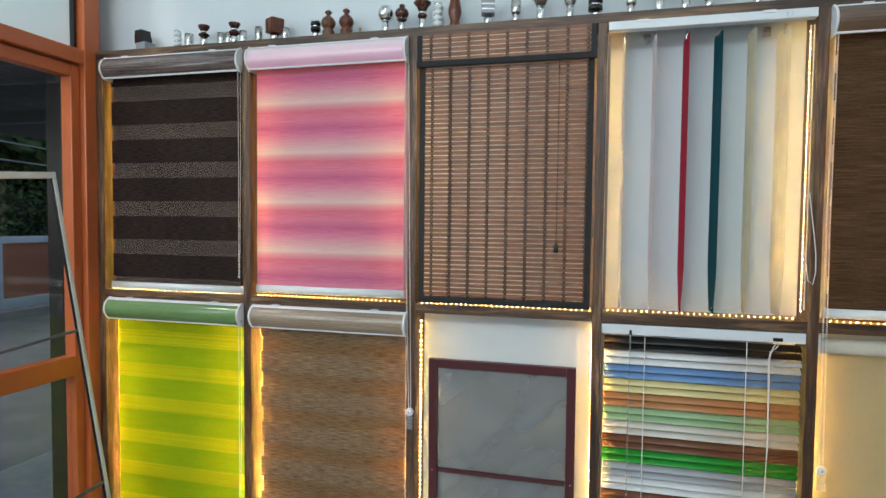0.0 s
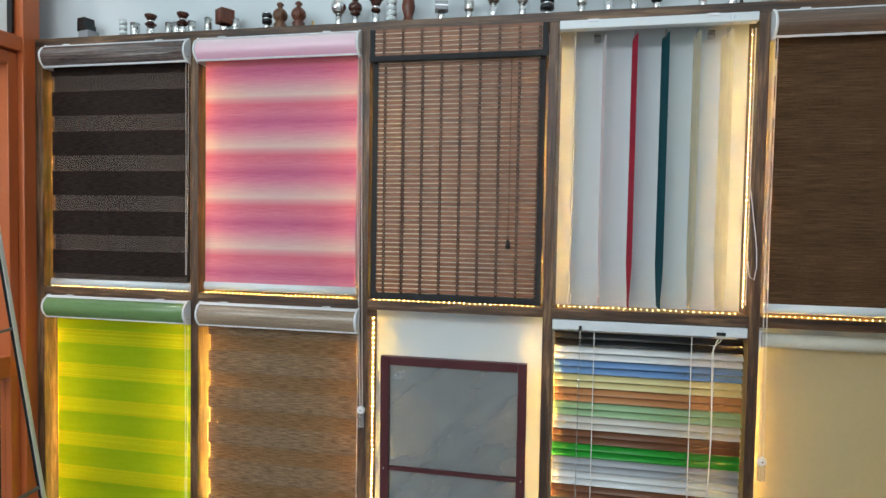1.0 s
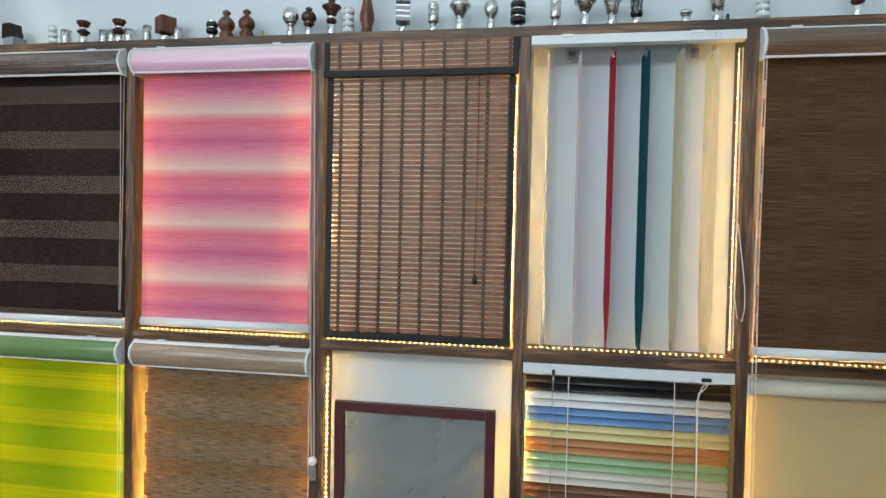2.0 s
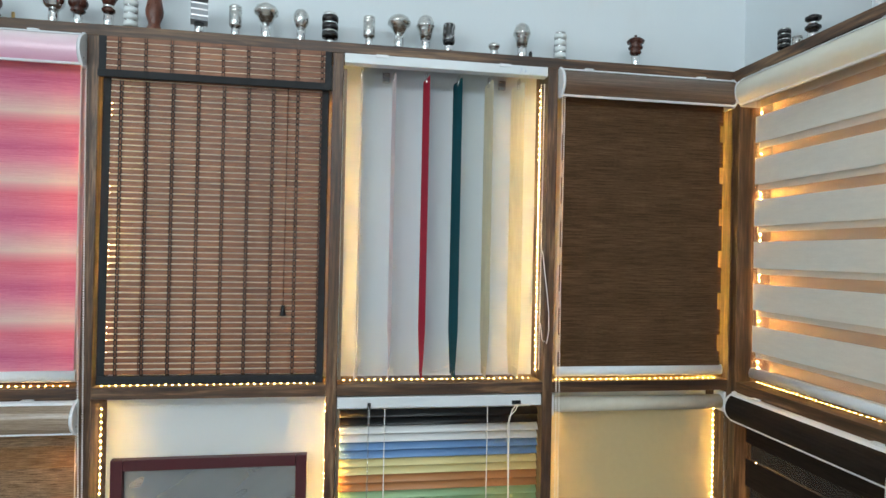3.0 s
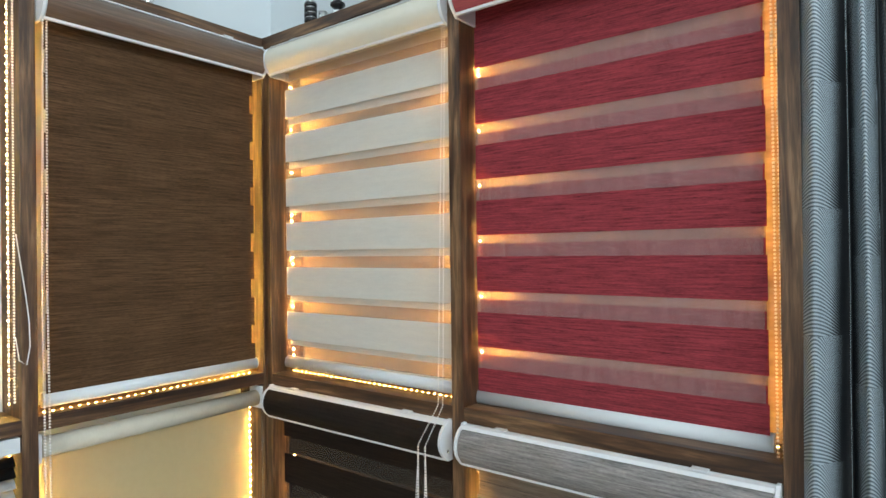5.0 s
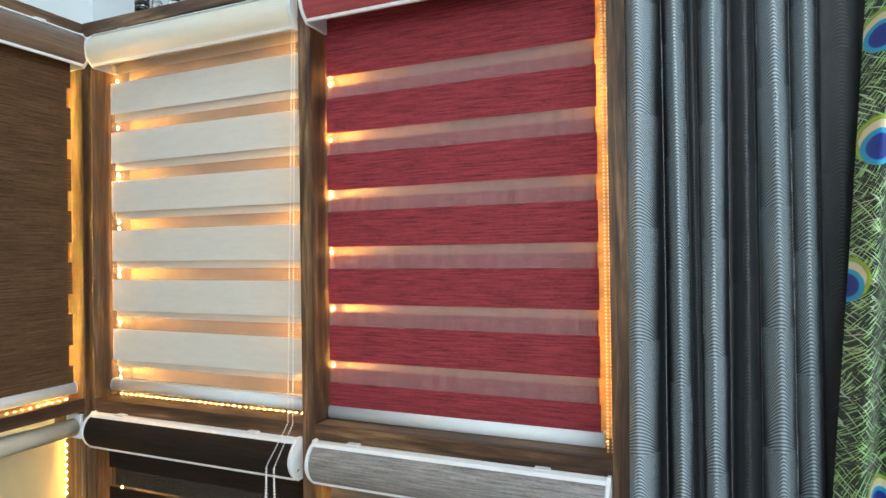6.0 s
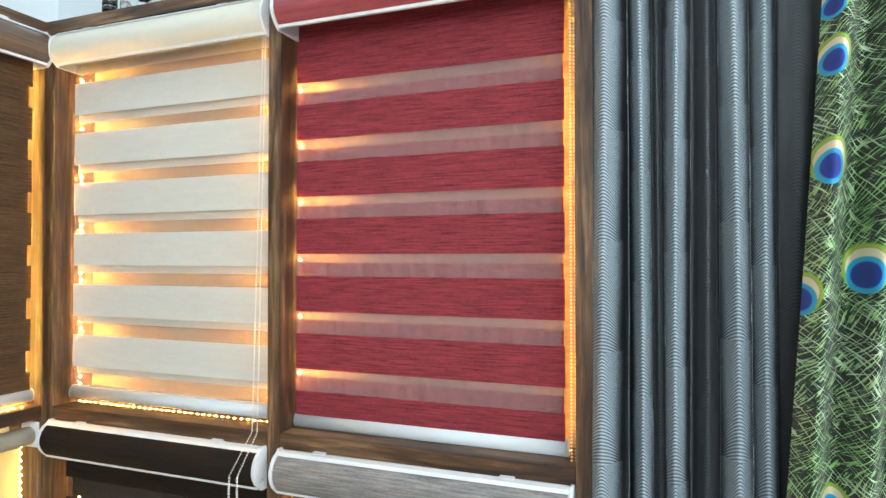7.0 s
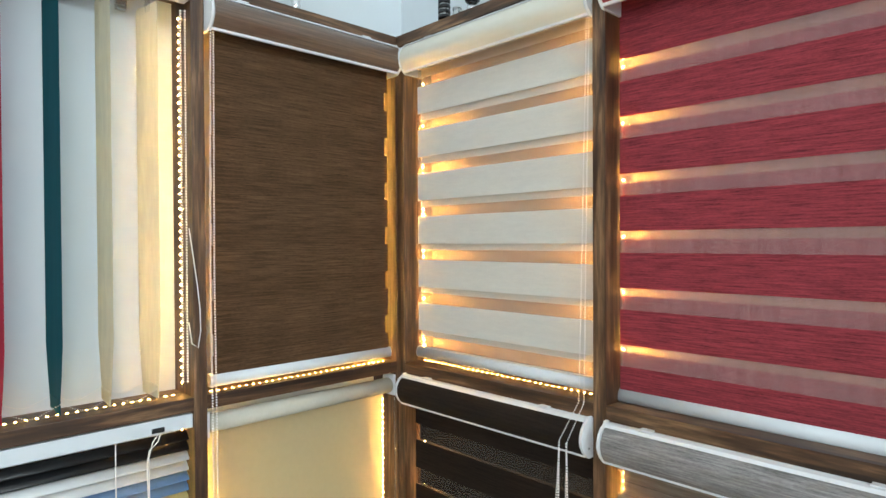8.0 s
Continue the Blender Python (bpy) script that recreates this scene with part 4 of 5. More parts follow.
ACRYL = plain("milky_acrylic", (0.66, 0.72, 0.72), 0.12, 0, 0.03, 20)
GREYST = plain("grey_stripe_enamel", (0.26, 0.28, 0.30), 0.3, 0, 0.05, 40)
wood_ball(-0.915, wood("oak_brown_turned", 2, (0.07, 0.026, 0.012), (0.17, 0.075, 0.035), (0.24, 0.12, 0.06), 0.35, 1.6))
wood_ball(-0.848)
egg(-0.705, 0.024, 1.1, mat=CHROME)
finial("wooden_finial", -0.648, 2.04, "dark turned wooden finial on a silver socket", [socket(0.042, 0.011), ("knob", lathe([(0, 0.036), (0.014, 0.038), (0.018, 0.042)] + ball_rows(0.023, 0.062, 0.85, 8, -0.8, 0.85) + [(0.008, 0.083), (0.011, 0.087), (0.004, 0.093), (0, 0.094)]), TURNEDDARK)])
finial("wooden_finial", -0.577, 2.04, "urn-shaped wooden finial on a silver socket", [socket(0.046, 0.012), ("knob", lathe([(0, 0.044), (0.015, 0.045), (0.016, 0.052), (0.010, 0.056), (0.012, 0.062), (0.020, 0.080), (0.029, 0.088), (0.029, 0.092), (0.014, 0.099), (0.009, 0.103), (0.012, 0.110), (0.009, 0.118), (0.003, 0.124), (0, 0.126)]), TURNEDDARK), ("collar", lathe([(0.0105, 0.0545), (0.0125, 0.056), (0.0125, 0.061), (0.0105, 0.0625)]), CHROME)])
ring_stack(-0.524, ACRYL, CHROME, 4, 0.017, base=0.012, label="milky acrylic stacked ring finial")
finial("wooden_finial", -0.467, 2.04, "tall turned brown wooden finial", [("knob", lathe([(0, 0), (0.020, 0), (0.021, 0.008), (0.016, 0.016), (0.014, 0.024), (0.021, 0.045), (0.022, 0.058), (0.017, 0.085), (0.013, 0.106), (0.017, 0.110), (0.013, 0.114), (0.022, 0.126), (0.021, 0.140), (0.010, 0.152), (0, 0.154)]), TURNED)])
pcs = [socket(0.036, 0.012)]
for j in range(4):
    pcs.append(("plate", soft_box(-0.021, 0.021, -0.021, 0.021, 0.036 + j * 0.0155, 0.047 + j * 0.0155, 0.001), BLACKMETAL if j == 3 else GREYST))
    if j < 3:
        pcs.append(("spacer", box(bmesh.new(), -0.020, 0.020, -0.020, 0.020, 0.0472 + j * 0.0155, 0.0513 + j * 0.0155), CHROME))
finial("square_finial", -0.358, 2.04, "grey and black striped square block finial", pcs)
cylinder_finial(-0.268)
mushroom(-0.190)
egg(-0.100, 0.0185, 1.35)
ring_stack(-0.024, BLACKMETAL, CHROME, 3, 0.0215, base=0.022, h=0.0215, label="black and silver ringed finial")
cylinder_finial(0.080)
mushroom(0.161)
bulb(0.234)
pcs = [socket(0.032, 0.012), ("knob", lathe([(0, 0.031), (0.016, 0.031), (0.0165, 0.034), (0.0165, 0.082), (0.015, 0.085), (0, 0.085)]), BLACKMETAL)]
for j in range(3):
    for q in range(9):
        a = 2 * math.pi * q / 9 + j * 0.2
        arc = [(0.0168 * math.cos(a + 0.30 * math.sin(u)), 0.0168 * math.sin(a + 0.30 * math.sin(u)), 0.038 + j * 0.016 + 0.013 * u / 3.1) for u in (0, 0.8, 1.6, 2.4, 3.1)]
        pcs.append(("scale_line", tube(arc, 0.0011, 4), CHROME))
finial("patterned_finial", 0.299, 2.04, "black finial with curved silver scales", pcs)
egg(0.428, 0.015, 0.6, h=0.022)
bulb(0.508)
finial("black_cap", 0.533, 2.037, "small black plastic cap", [("cap", lathe([(0, 0), (0.005, 0), (0.005, 0.020), (0.003, 0.026), (0, 0.027)], 12), BLACKMETAL)])
ring_stack(0.621, ACRYL, CHROME, 4, 0.017, base=0.014, label="milky acrylic stacked ring finial")
finial("wooden_finial", 0.850, 2.04, "tiered dark wooden finial on a silver socket", [socket(0.044, 0.012), ("knob", lathe([(0, 0.040), (0.014, 0.042), (0.017, 0.047), (0.014, 0.053), (0.020, 0.058), (0.021, 0.062), (0.015, 0.068), (0.024, 0.075), (0.0255, 0.080), (0.018, 0.087), (0.005, 0.090), (0.0035, 0.098), (0, 0.099)]), TURNEDDARK)])

# left end: black box stack, cups, spools
bx = finial("box_stack", -1.665, 2.04, "black striped finial boxes", [("box", soft_box(-0.026, 0.026, -0.022, 0.022, 0.0, 0.030, 0.001), GREYST), ("box", soft_box(-0.036, 0.012, -0.020, 0.020, 0.0305, 0.052, 0.001), BLACKMETAL), ("box", soft_box(-0.036, 0.006, -0.020, 0.020, 0.0525, 0.066, 0.001), BLACKMETAL), ("box", soft_box(-0.034, 0.004, -0.020, 0.020, 0.0665, 0.078, 0.001), BLACKMETAL)])
bx.rotation_euler = (0, 0, radians(-14))


def cup(x, h=0.045, r=0.013, mat=NICKEL):
    finial("metal_cup", x, 2.037, "small silver curtain-rod end cap", [("cup", lathe([(0, 0), (r, 0), (r, h * 0.3), (r * 0.95, h * 0.34), (r, h * 0.38), (r, h), (r * 0.85, h), (r * 0.85, h * 0.9), (0, h * 0.9)]), mat)])


def spool(x):
    finial("spool_finial", x, 2.037, "dark wood and silver spool finial", [("lower_ring", lathe([(0, 0.034), (0.010, 0.034), (0.019, 0.040), (0.020, 0.044), (0.011, 0.050), (0, 0.050)]), TURNEDDARK), socket(0.034, 0.013),
           ("waist", lathe([(0, 0.050), (0.011, 0.050), (0.011, 0.058), (0, 0.058)]), CHROME), ("upper_ring", lathe([(0, 0.058), (0.012, 0.058), (0.020, 0.070), (0.021, 0.075), (0.019, 0.077), (0, 0.075)]), TURNEDDARK)])


ring_stack(-1.520, ACRYL, CHROME, 3, 0.013, y=2.037, base=0.012, label="wrapped milky ring finial")
cup(-1.471, 0.050, 0.016)
spool(-1.408)
cup(-1.336, 0.045)
cup(-1.306, 0.044)
spool(-1.281)
cup(-1.246, 0.046)
cup(-1.183, 0.055, 0.013)
finial("wooden_cube_finial", -1.121, 2.04, "reddish-brown wooden cube finial with a silver socket", [socket(0.030, 0.016), ("cube", soft_box(-0.024, 0.024, -0.024, 0.024, 0.030, 0.080, 0.003), TURNED)])
cup(-1.078, 0.045, 0.013)
ring_stack(-0.963, BLACKMETAL, CHROME, 2, 0.017, base=0.026, h=0.018, label="black and silver ringed finial")
finial("brass_stub", -0.801, 2.05, "tiny brass screw stub", [("stub", lathe([(0, 0), (0.004, 0), (0.004, 0.030), (0, 0.030)], 10), metal("brass", (0.6, 0.42, 0.18), 0.3))])

# return wall
def side_stack(y, k, label):
    ring_stack(1.19, BLACKMETAL, NICKEL, k, 0.0165, y=y, base=0.024, h=0.0135, label=label)


side_stack(1.861, 4, "black coil-ringed finial")
cup_y = finial("metal_cup", 1.19, 1.812, "small silver curtain-rod end cap", [("cup", lathe([(0, 0), (0.012, 0), (0.012, 0.040), (0, 0.040)]), NICKEL)])
finial("spool_finial", 1.19, 1.758, "black and silver spool finial", [socket(0.036, 0.013), ("lower_ring", lathe([(0, 0.034), (0.012, 0.036), (0.019, 0.042), (0.019, 0.047), (0.011, 0.052), (0, 0.052)]), BLACKMETAL), ("waist", lathe([(0, 0.052), (0.012, 0.052), (0.012, 0.059), (0, 0.059)]), CHROME), ("upper_ring", lathe([(0, 0.059), (0.012, 0.059), (0.019, 0.065), (0.019, 0.071), (0.008, 0.077), (0, 0.077)]), BLACKMETAL)])
finial("wooden_finial", 1.19, 1.567, "urn-shaped wooden finial with silver socket", [socket(0.050, 0.013), ("knob", lathe([(0, 0.046), (0.016, 0.047), (0.017, 0.054), (0.011, 0.058), (0.013, 0.064), (0.022, 0.084), (0.031, 0.094), (0.031, 0.098), (0.015, 0.106), (0.010, 0.110), (0.013, 0.118), (0.004, 0.132), (0, 0.134)]), TURNEDDARK)])

# ---- curtains beyond the display ----
def curtain(name, label, path, z0, z1, mat, lean=0.0):
    """A hanging cloth with folds. path(u): world x, y and the pattern's u for u from 0 to 1."""
    bm = bmesh.new()
    uv = bm.loops.layers.uv.new("UVMap")
    nu, nz = 360, 24
    g, us = [], []
    for k in range(nz + 1):
        z = z0 + (z1 - z0) * k / nz
        row = []
        for i in range(nu + 1):
            x, y, u = path(i / nu, z)
            row.append((bm.verts.new((x, y + lean * (z - 1.5), z)), u, z))
        g.append(row)
    for k in range(nz):
        for i in range(nu):
            quad = (g[k][i], g[k][i + 1], g[k + 1][i + 1], g[k + 1][i])
            f = bm.faces.new([q[0] for q in quad])
            f.smooth = True
            for loop, q in zip(f.loops, quad):
                loop[uv].uv = (q[1], q[2])
    c = root(name, pose(0, 0, 0), label, "curtain", "curtains on display")
    part("cloth", bm, mat, c)
    return c


# ridges of the satin curtain: y of the crest, half width, height of the crest
RIDGES = [(0.731, 0.0225, 0.042), (0.674, 0.013, 0.036), (0.645, 0.009, 0.010), (0.619, 0.0145, 0.038), (0.578, 0.014, 0.014), (0.538, 0.0175, 0.040), (0.494, 0.0135, 0.038), (0.450, 0.02, 0.006), (0.405, 0.02, 0.006)]


def satin_path(t, z):
    y = 0.752 - 0.39 * t
    out, u = 0.0, 2.0
    best = 9.0
    for i, (c, h, a) in enumerate(RIDGES):
        c2 = c + 0.004 * math.sin(2.2 * z + 1.7 * i)
        d = (y - c2) / h
        out = max(out, a * math.exp(-1.1 * d * d))
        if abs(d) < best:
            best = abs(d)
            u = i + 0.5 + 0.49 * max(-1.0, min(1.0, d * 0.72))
    return 1.165 - out + 0.003 * math.sin(60 * y + 3 * z), y, u


# feather print laid along the folds, with crest sheen and valley shade painted in
n = Nodes("satin_feather_cloth")
uvw = n.xyz(n.coords("UV"))
cell_i = n.math("FLOOR", uvw[0])
su = n.math("ABSOLUTE", n.math("MULTIPLY", n.math("SUBTRACT", n.math("SUBTRACT", uvw[0], cell_i), 0.5), 2.0))
saw = n.math("FRACT", n.math("ADD", n.math("MULTIPLY", uvw[1], 5.6), n.math("MULTIPLY", cell_i, 0.37)))
bend = n.math("MULTIPLY", n.math("MULTIPLY", su, su), n.math("ADD", 6.0, n.math("MULTIPLY", saw, 22.0)))
line = n.math("SINE", n.math("ADD", n.math("MULTIPLY", uvw[1], 1150.0), n.math("MULTIPLY", bend, 5.0)))
barb = n.ramp(n.math("ADD", 0.5, n.math("MULTIPLY", line, 0.5)), [(0.25, 0.12), (0.75, 1.0)])
# the barbs fray out into the black, which doubles as shade between folds
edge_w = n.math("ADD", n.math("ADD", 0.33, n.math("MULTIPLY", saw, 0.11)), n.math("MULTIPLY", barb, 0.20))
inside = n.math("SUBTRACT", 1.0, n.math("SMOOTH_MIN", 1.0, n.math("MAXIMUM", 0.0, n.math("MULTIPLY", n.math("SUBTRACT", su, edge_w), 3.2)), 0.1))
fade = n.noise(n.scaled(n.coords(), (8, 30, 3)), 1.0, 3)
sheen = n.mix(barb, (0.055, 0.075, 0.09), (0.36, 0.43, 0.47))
# the low folds are darkened in the colour, as shade over the print
dim_folds = 0.0
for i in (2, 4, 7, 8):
    dim_folds = n.math("ADD", n.math("COMPARE", cell_i, float(i), 0.1), dim_folds)
keep = n.math("SUBTRACT", 1.0, n.math("MULTIPLY", dim_folds, 0.92))
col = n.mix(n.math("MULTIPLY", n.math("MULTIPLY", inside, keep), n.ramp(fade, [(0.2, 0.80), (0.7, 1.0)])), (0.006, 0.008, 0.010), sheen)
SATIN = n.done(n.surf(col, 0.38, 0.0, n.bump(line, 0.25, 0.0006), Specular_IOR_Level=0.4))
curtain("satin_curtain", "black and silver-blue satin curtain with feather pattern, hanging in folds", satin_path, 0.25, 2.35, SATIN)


def peacock_path(t, z):
    y = 0.455 - 0.34 * t
    x = 1.112 - 0.024 * math.cos((y - 0.430) * 2 * math.pi / 0.066 + 0.3 * math.sin(3 * z)) + 0.06 * max(0.0, t - 0.30)
    return x, y, y


n = Nodes("peacock_print_cloth")
uvw = n.xyz(n.coords("UV"))
yy, zz = uvw[0], uvw[1]
near, up_side = 9.0, 0.0
# printed eye spots: place along the cloth, height and size
EYES = [(0.440, 1.852, 0.9), (0.435, 1.705, 1.05), (0.444, 1.930, 0.75), (0.457, 1.520, 1.0), (0.382, 1.556, 1.1), (0.40, 1.22, 1.0), (0.34, 1.86, 0.9), (0.30, 1.69, 1.0), (0.27, 1.40, 1.0), (0.22, 1.75, 1.0), (0.20, 1.52, 1.0)]
for ey, ez, es in EYES:
    dy = n.math("DIVIDE", n.math("SUBTRACT", yy, ey), 0.024 * es)
    dz = n.math("DIVIDE", n.math("SUBTRACT", zz, ez), 0.033 * es)
    dzo = n.math("SUBTRACT", dz, 0.30)
    d = n.math("SQRT", n.math("ADD", n.math("MULTIPLY", dy, dy), n.math("MULTIPLY", dzo, dzo)))
    dc = n.math("SQRT", n.math("ADD", n.math("MULTIPLY", n.math("MULTIPLY", dy, dy), 1.1), n.math("MULTIPLY", dz, dz)))
    near = n.math("MINIMUM", near, d)
    up_side = n.math("MAXIMUM", up_side, n.math("SUBTRACT", 1.0, dc))
jig = n.math("MULTIPLY", n.math("SUBTRACT", n.noise(n.coords("UV"), 70, 3), 0.5), 0.12)
near = n.math("ADD", near, jig)
warp = n.node("ShaderNodeTexNoise", {"Vector": n.coords("UV"), "Scale": 9.0, "Detail": 1.0}, out="Color")
bent = n.node("ShaderNodeVectorMath", {0: n.coords("UV"), 1: n.node("ShaderNodeVectorMath", {0: warp, 1: (0.05, 0.05, 0.0)}, operation="MULTIPLY")}, operation="ADD")


def strands(turn, across, along, lo, hi):
    """Long thin strokes of paint, in one direction."""
    s = n.noise(n.scaled(n.scaled(bent, (1, 1, 1), (0, 0, turn)), (across, along, 1)), 1.0, 2, 0.5)
    return n.ramp(s, [(lo, 0.0), (hi, 1.0)])


wide = n.noise(n.coords("UV"), 9, 2)
barbs = strands(0.95, 40, 560, 0.545, 0.59)
base = n.mix(barbs, (0.005, 0.013, 0.007), n.mix(wide, (0.13, 0.46, 0.05), (0.55, 0.70, 0.40)))
base = n.mix(strands(-0.8, 28, 480, 0.58, 0.63), base, n.mix(wide, (0.20, 0.52, 0.08), (0.78, 0.82, 0.72)))
base = n.mix(strands(0.35, 26, 440, 0.64, 0.68), base, n.mix(wide, (0.30, 0.48, 0.20), (0.74, 0.78, 0.70)))
halo = n.ramp(near, [(0.86, 1.0), (1.7, 0.0)])
base = n.mix(n.math("MULTIPLY", halo, 0.75), base, n.mix(n.ramp(barbs, [(0.3, 0.0), (0.8, 1.0)]), (0.05, 0.25, 0.01), (0.32, 0.60, 0.05)))
ring = n.ramp(near, [(0.0, (0.80, 0.70, 0.52)), (0.70, (0.76, 0.66, 0.45)), (0.76, (0.14, 0.42, 0.03)), (0.80, (0.60, 0.34, 0.05)), (0.86, (0.22, 0.50, 0.04))])
spot = n.mix(n.ramp(near, [(0.88, 0.0), (0.93, 1.0)]), ring, base)
blue = n.ramp(up_side, [(0.30, (0.02, 0.40, 0.62)), (0.46, (0.01, 0.34, 0.66)), (0.52, (0.004, 0.03, 0.30)), (0.9, (0.003, 0.02, 0.20))])
spot = n.mix(n.ramp(up_side, [(0.27, 0.0), (0.31, 1.0)]), spot, blue)
PEACOCK = n.done(n.blend(0.12, n.surf(spot, 0.6, 0.0, None, Sheen_Weight=0.2), n.node("ShaderNodeBsdfTranslucent", {"Color": spot})))
curtain("printed_curtain", "green curtain printed with blue peacock-feather eyes, hanging in folds", peacock_path, 0.25, 2.35, PEACOCK, -0.07)
rod = root("curtain_rod", pose(1.15, 0, 2.36), "dark metal curtain rod on the return wall", "curtain rod")
part("rod", tube([(0, 0.73, 0), (0, -0.2, 0)], 0.011, 12), BLACKMETAL, rod)
part("bracket", soft_box(0.0, 0.10, 0.60, 0.615, -0.012, 0.012, 0.002), BLACKMETAL, rod)
part("bracket", soft_box(0.0, 0.10, -0.12, -0.105, -0.012, 0.012, 0.002), BLACKMETAL, rod)

# ---- fluorescent tube on the ceiling ----
tl = root("ceiling_tube_light", pose(-0.35, 0.2, 3.96), "white fluorescent tube fitting on the ceiling", "ceiling light")
part("fitting", soft_box(-0.03, 0.03, -0.62, 0.62, 0.0, 0.04, 0.004), WHITE, tl)
part("tube", tube([(0, -0.58, -0.02), (0, 0.58, -0.02)], 0.014, 12), glowing("tube_glow", (0.92, 0.98, 1.0), 22.0), tl, "lit fluorescent tube")

# ---- outside the door ----
def noisy(name, c1, c2, scale, rough=0.9, b=0.4):
    n = Nodes(name)
    v = n.coords()
    f = n.noise(v, scale, 6, 0.7)
    g = n.noise(v, scale * 0.08, 3)
    col = n.mix(n.ramp(f, [(0.3, 0.0), (0.7, 1.0)]), c1, c2)
    col = n.mix(n.ramp(g, [(0.35, 0.45), (0.65, 0.0)]), col, tuple(c * 0.5 for c in c1))
    return n.done(n.surf(col, rough, 0, n.bump(f, b, 0.01)))


thing("ground", box(bmesh.new(), -300, LEFT - 0.1, -300, 300, -0.40, -0.20), noisy("earth", (0.10, 0.12, 0.06), (0.18, 0.19, 0.12), 6), "grassy earth stretching away", "ground", "", "structure")
thing("road", box(bmesh.new(), -9.3, -3.6, -120, 120, -0.26, -0.16), noisy("asphalt", (0.17, 0.18, 0.19), (0.23, 0.24, 0.25), 40), "grey asphalt street", "road", "", "structure")
thing("pavement", box(bmesh.new(), -3.6, LEFT - 0.1, -40, 40, -0.26, -0.08), noisy("concrete", (0.32, 0.33, 0.31), (0.45, 0.455, 0.43), 14), "worn concrete apron before the shop", "pavement", "", "structure")
thing("kerb", soft_box(-9.6, -9.3, -120, 120, -0.26, -0.02, 0.02), noisy("kerb_stone", (0.25, 0.25, 0.24), (0.38, 0.38, 0.36), 12), "pale stone kerb", "kerb", "", "structure")
fence = root("garden_wall", pose(-10.3, 0, -0.2), "white-posted garden wall with orange brick panels", "wall")
WPOST = noisy("weathered_white_paint", (0.62, 0.66, 0.68), (0.74, 0.78, 0.80), 9)
n = Nodes("orange_brick")
BR = n.done(n.surf(n.node("ShaderNodeTexBrick", {"Vector": n.scaled(n.coords(), (1, 1, 1), (radians(90), 0, radians(90))), "Color1": (0.50, 0.19, 0.10, 1), "Color2": (0.42, 0.155, 0.08, 1), "Mortar": (0.34, 0.18, 0.12, 1), "Scale": 4.0, "Mortar Size": 0.012, "Row Height": 0.3, "Brick Width": 0.9}), 0.85))
part("coping", soft_box(-0.14, 0.14, -10, 26, 1.24, 1.36, 0.02), WPOST, fence)
part("plinth", soft_box(-0.12, 0.12, -10, 26, 0, 0.26, 0.02), WPOST, fence)
for k in range(18):
    y = -10 + 2.0 * k + 0.15
    part("post", soft_box(-0.16, 0.16, y - 0.17, y + 0.17, 0.26, 1.24, 0.02), WPOST, fence)
    part("brick_panel", box(bmesh.new(), -0.07, 0.07, y + 0.17, y + 1.83, 0.26, 1.24), BR, fence)


def foliage(name, label, spots, count, leaf, mat, seed):
    rnd = random.Random(seed)
    verts, faces = [], []
    for _ in range(count):
        cx, cy, cz, rx, ry, rz = rnd.choice(spots)
        d = Vector((rnd.gauss(0, 1), rnd.gauss(0, 1), rnd.gauss(0, 1))).normalized() * rnd.uniform(0.55, 1.08)
        p = Vector((cx + d.x * rx, cy + d.y * ry, cz + d.z * rz))
        e = Euler((rnd.uniform(0, 6.28), rnd.uniform(0, 6.28), rnd.uniform(0, 6.28))).to_matrix()
        s = leaf * rnd.uniform(0.6, 1.4)
        o = len(verts)
        verts += [p + e @ Vector(q) * s for q in ((0, -0.5, 0), (0.22, 0, 0.05), (0, 0.5, 0), (-0.22, 0, 0.05))]
        faces.append((o, o + 1, o + 2, o + 3))
    me = bpy.data.meshes.new(name)
    me.from_pydata(verts, [], faces)
    me.materials.append(mat)
    return tagged(new(name, me), label, "foliage", "", "stuff")


n = Nodes("leaf")
rnd_leaf = n.node("ShaderNodeNewGeometry", out="Random Per Island")
lc = n.ramp(rnd_leaf, [(0.0, (0.025, 0.062, 0.018)), (0.6, (0.06, 0.14, 0.04)), (1.0, (0.14, 0.24, 0.08))])
LEAF = n.done(n.blend(0.3, n.surf(lc, 0.5), n.node("ShaderNodeBsdfTranslucent", {"Color": lc})))
rs = random.Random(5)
hedge_spots = [(-11.3 + rs.uniform(-0.4, 0.2), 1.5 + 0.6 * k, 1.4 + rs.uniform(-0.2, 0.2), 0.8, 0.6, 0.9) for k in range(28)]
foliage("hedge", "clipped dark green hedge behind the wall", hedge_spots, 26000, 0.14, LEAF, 1)
tree_spots = [(-14 + rs.uniform(-1.5, 1.5), 2 + rs.uniform(0, 18), rs.uniform(1.8, 6.5), 1.3, 1.3, 1.0) for k in range(80)]
foliage("tree_crowns", "dense dark green tree crowns beyond the hedge", tree_spots, 60000, 0.34, LEAF, 2)
# dark slab added as shade behind the crowns; it also closes gaps of sky
thing("tree_core", soft_box(-16.6, -16.2, -2, 26, -0.2, 8.0, 0.2), noisy("leaf_shade", (0.006, 0.014, 0.006), (0.02, 0.04, 0.016), 2), "dark slab painted as shade behind the trees", "foliage")
# plain dark box in place of the shade inside the hedge
thing("hedge_core", soft_box(-11.8, -11.2, 0, 20, -0.2, 1.9, 0.2), noisy("hedge_shade", (0.006, 0.012, 0.005), (0.016, 0.03, 0.012), 8), "dark box painted as shade inside the hedge", "foliage")
BARK = noisy("bark", (0.05, 0.035, 0.025), (0.11, 0.085, 0.06), 10)
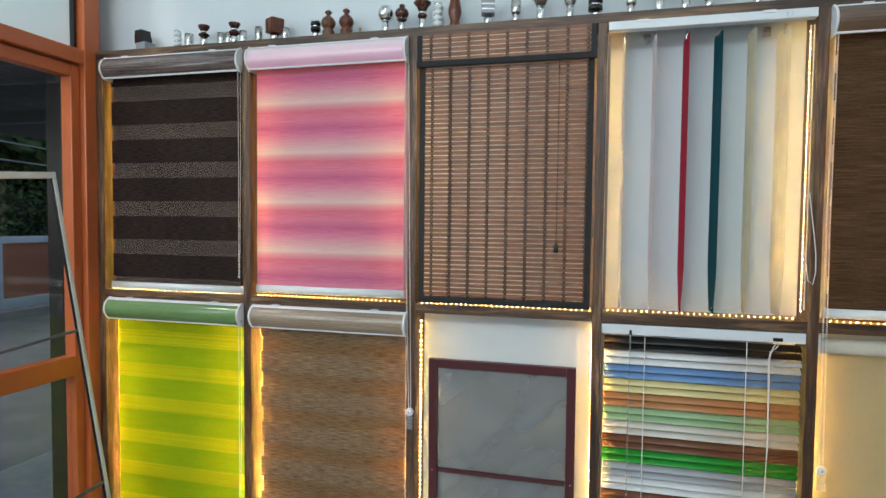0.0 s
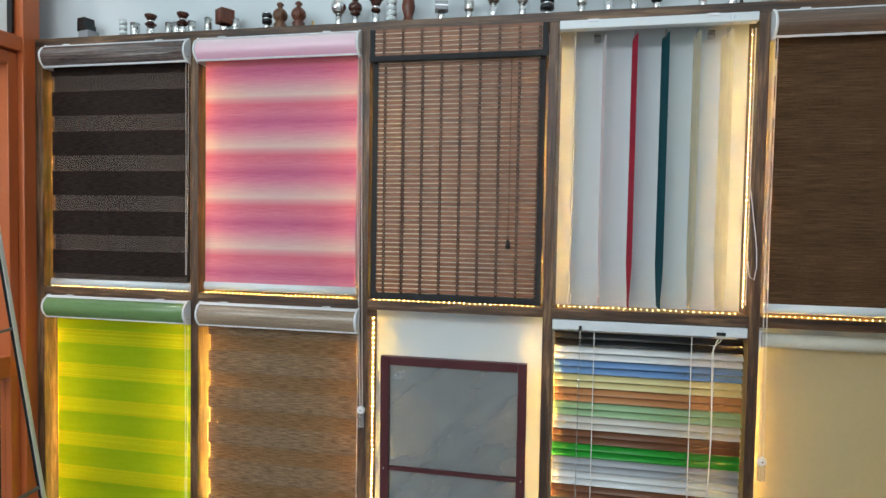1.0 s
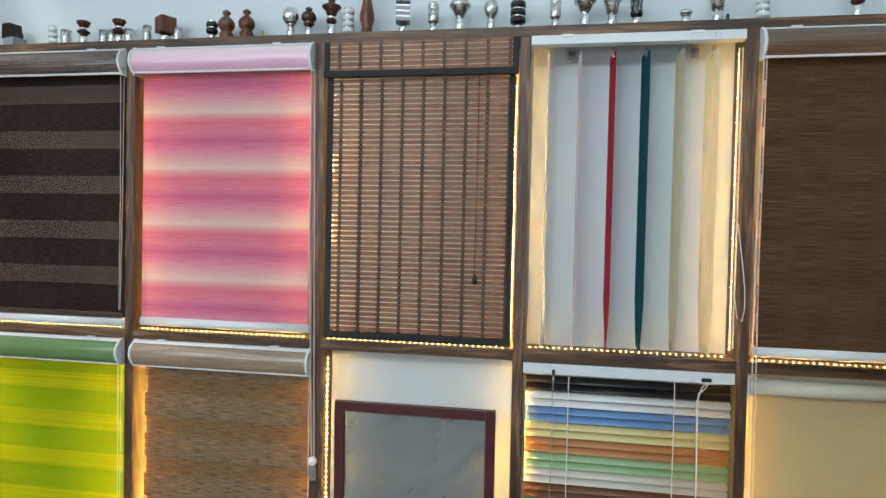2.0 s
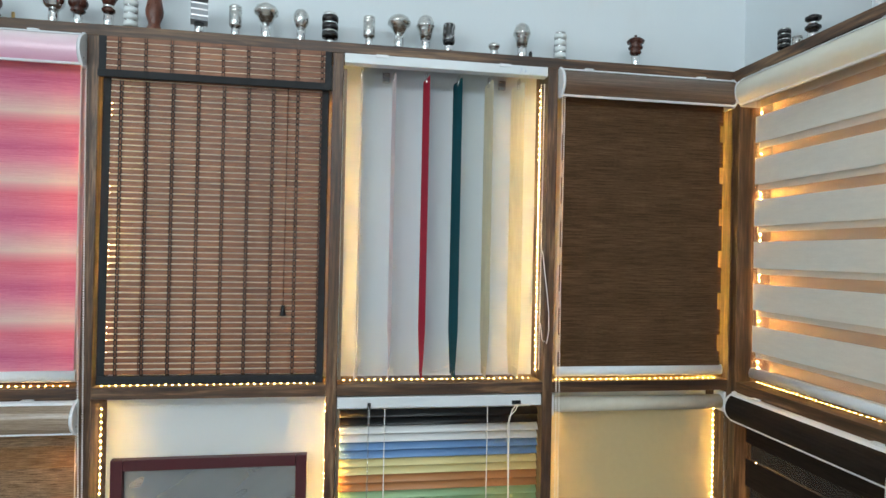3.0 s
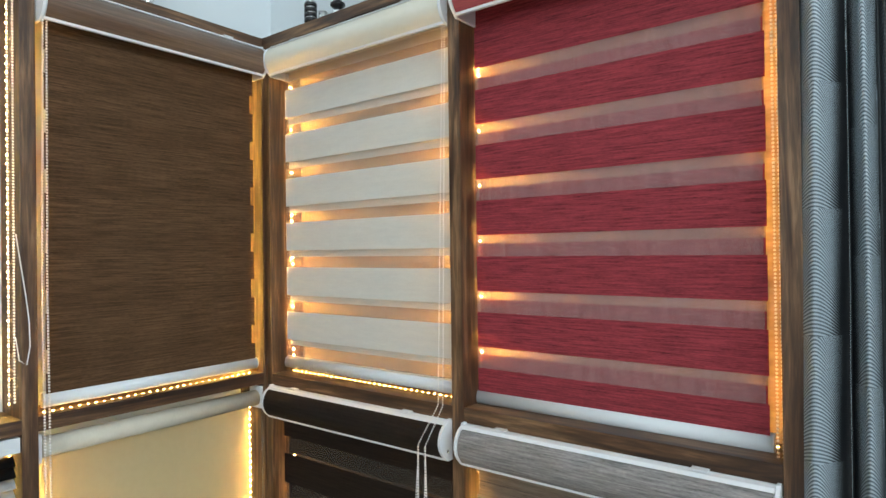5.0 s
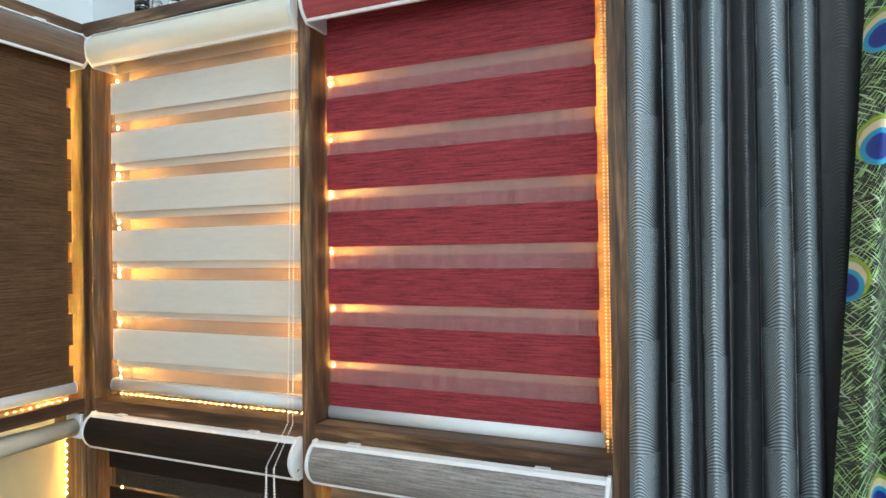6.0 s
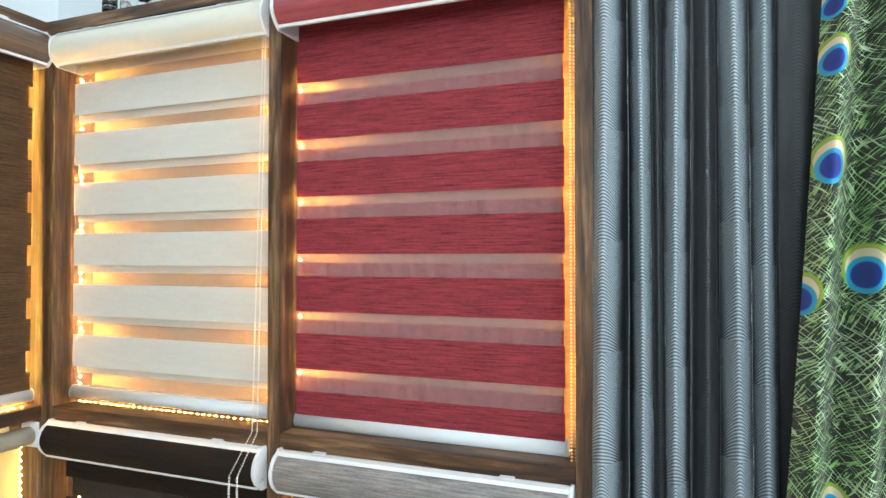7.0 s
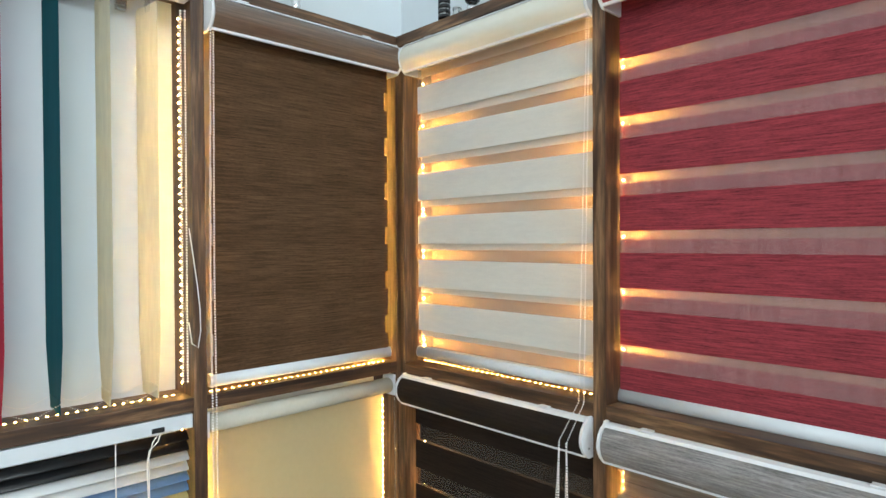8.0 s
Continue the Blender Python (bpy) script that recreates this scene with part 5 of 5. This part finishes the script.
for k in range(5):
    y = 4 + 3.2 * k
    tr = root("street_tree", pose(-14, y, -0.2), "brown tapering street tree with bare lower limbs", "tree", "street trees")
    part("trunk", lathe([(0, 0), (0.26, 0), (0.20, 1.2), (0.16, 3.2), (0.09, 5.2), (0, 5.4)], 10), BARK, tr)
    for q in range(4):
        a = q * 1.7 + k
        part("limb", tube([(0, 0, 2.4 + 0.5 * q), (0.5 * math.cos(a), 0.5 * math.sin(a), 3.0 + 0.5 * q), (1.3 * math.cos(a), 1.3 * math.sin(a), 3.8 + 0.5 * q)], 0.06), BARK, tr)
aw = root("porch_roof", pose(0, 0, 0), "dark corrugated porch roof outside the door", "roof")
n = Nodes("dark_sheet_roof")
RF = n.done(n.surf((0.035, 0.045, 0.05), 0.45))
ridge = [(-3.1 - 2.2 * t / 64, 2.62 - 0.36 * t / 64 + 0.012 * math.cos(t * 1.57)) for t in range(65)]
roof = bmesh.new()
g0 = [roof.verts.new((x, -3, z)) for x, z in ridge]
g1 = [roof.verts.new((x, 9, z)) for x, z in ridge]
g2 = [roof.verts.new((x, -3, z + 0.01)) for x, z in ridge]
g3 = [roof.verts.new((x, 9, z + 0.01)) for x, z in ridge]
for i in range(64):
    roof.faces.new((g0[i], g0[i + 1], g1[i + 1], g1[i]))
    roof.faces.new((g2[i], g3[i], g3[i + 1], g2[i + 1]))
part("sheet", roof, RF, aw)
for y in (1.2, 3.4, 5.6):
    part("rafter", soft_box(-5.25, -3.1, y - 0.04, y + 0.04, 2.15, 2.23, 0.004), RF, aw)
for y in (-2.6, 8.4):
    part("porch_post", soft_box(-5.2, -5.08, y - 0.06, y + 0.06, -0.2, 2.2, 0.01), RF, aw, "dark porch post")
thing("outer_door_jamb", soft_box(-2.06, -1.985, 1.966, 1.993, -0.08, 2.06, 0.004), BLACKMETAL, "weathered black outer door jamb", "door frame", "", "structure")
thing("outer_wall_edge", soft_box(-2.08, -1.985, 1.994, 2.3, -0.08, 2.06, 0.004), WPOST, "white painted outer wall edge", "wall", "", "structure")
line = root("utility_line", pose(-8.6, 0, -0.2), "street utility line with thin grey cables between poles", "utility line")
CABLE = plain("grey_cable", (0.35, 0.37, 0.38), 0.6)
for y in (-6.0, 20.0):
    part("pole", lathe([(0, 0), (0.14, 0), (0.10, 5.2), (0, 5.2)], 12, pose(0, y, 0)), WPOST, line)
for za, zb in ((3.2, 2.95), (2.95, 2.75), (2.65, 2.50)):
    part("cable", tube([(0, -6, za + 0.9), (0, 4, za), (0, 9, zb), (0, 20, zb + 0.3)], 0.012, 5), CABLE, line)

car = root("parked_car", pose(-7.9, 8.62, -0.16), "dark red parked car at the far side of the street", "car")
CARP = plain("dark_red_car_paint", (0.06, 0.008, 0.01), 0.22, 0, 0.05, 5)
bm = extrude_x([(0.0, 0.35), (0.02, 0.75), (0.12, 0.92), (0.5, 1.36), (1.6, 1.42), (2.4, 1.0), (3.6, 0.86), (3.8, 0.6), (3.8, 0.3), (0.05, 0.28)], -0.8, 0.8)
bmesh.ops.bevel(bm, geom=list(bm.edges), offset=0.04, segments=2, affect="EDGES")
part("body", bm, CARP, car)
part("tail_light", soft_box(0.55, 0.78, -0.015, 0.05, 0.70, 0.85, 0.01), plain("red_lens", (0.30, 0.02, 0.015), 0.2), car)
part("rear_window", box(bmesh.new(), -0.62, 0.62, 0.14, 0.46, 0.96, 1.0, pose(0, 0, 0)), BLACKMETAL, car)
for x in (-0.74, 0.74):
    for y in (0.7, 3.0):
        wh = part("wheel", lathe([(0, -0.1), (0.18, -0.1), (0.30, -0.09), (0.31, 0), (0.30, 0.09), (0.18, 0.1), (0, 0.1)], 20, pose(x, y, 0.31, 0, 90, 0)), BLACKMETAL, car)
        part("rim", lathe([(0, -0.11), (0.17, -0.108), (0.17, 0.108), (0, 0.11)], 16, pose(x, y, 0.31, 0, 90, 0)), NICKEL, wh)
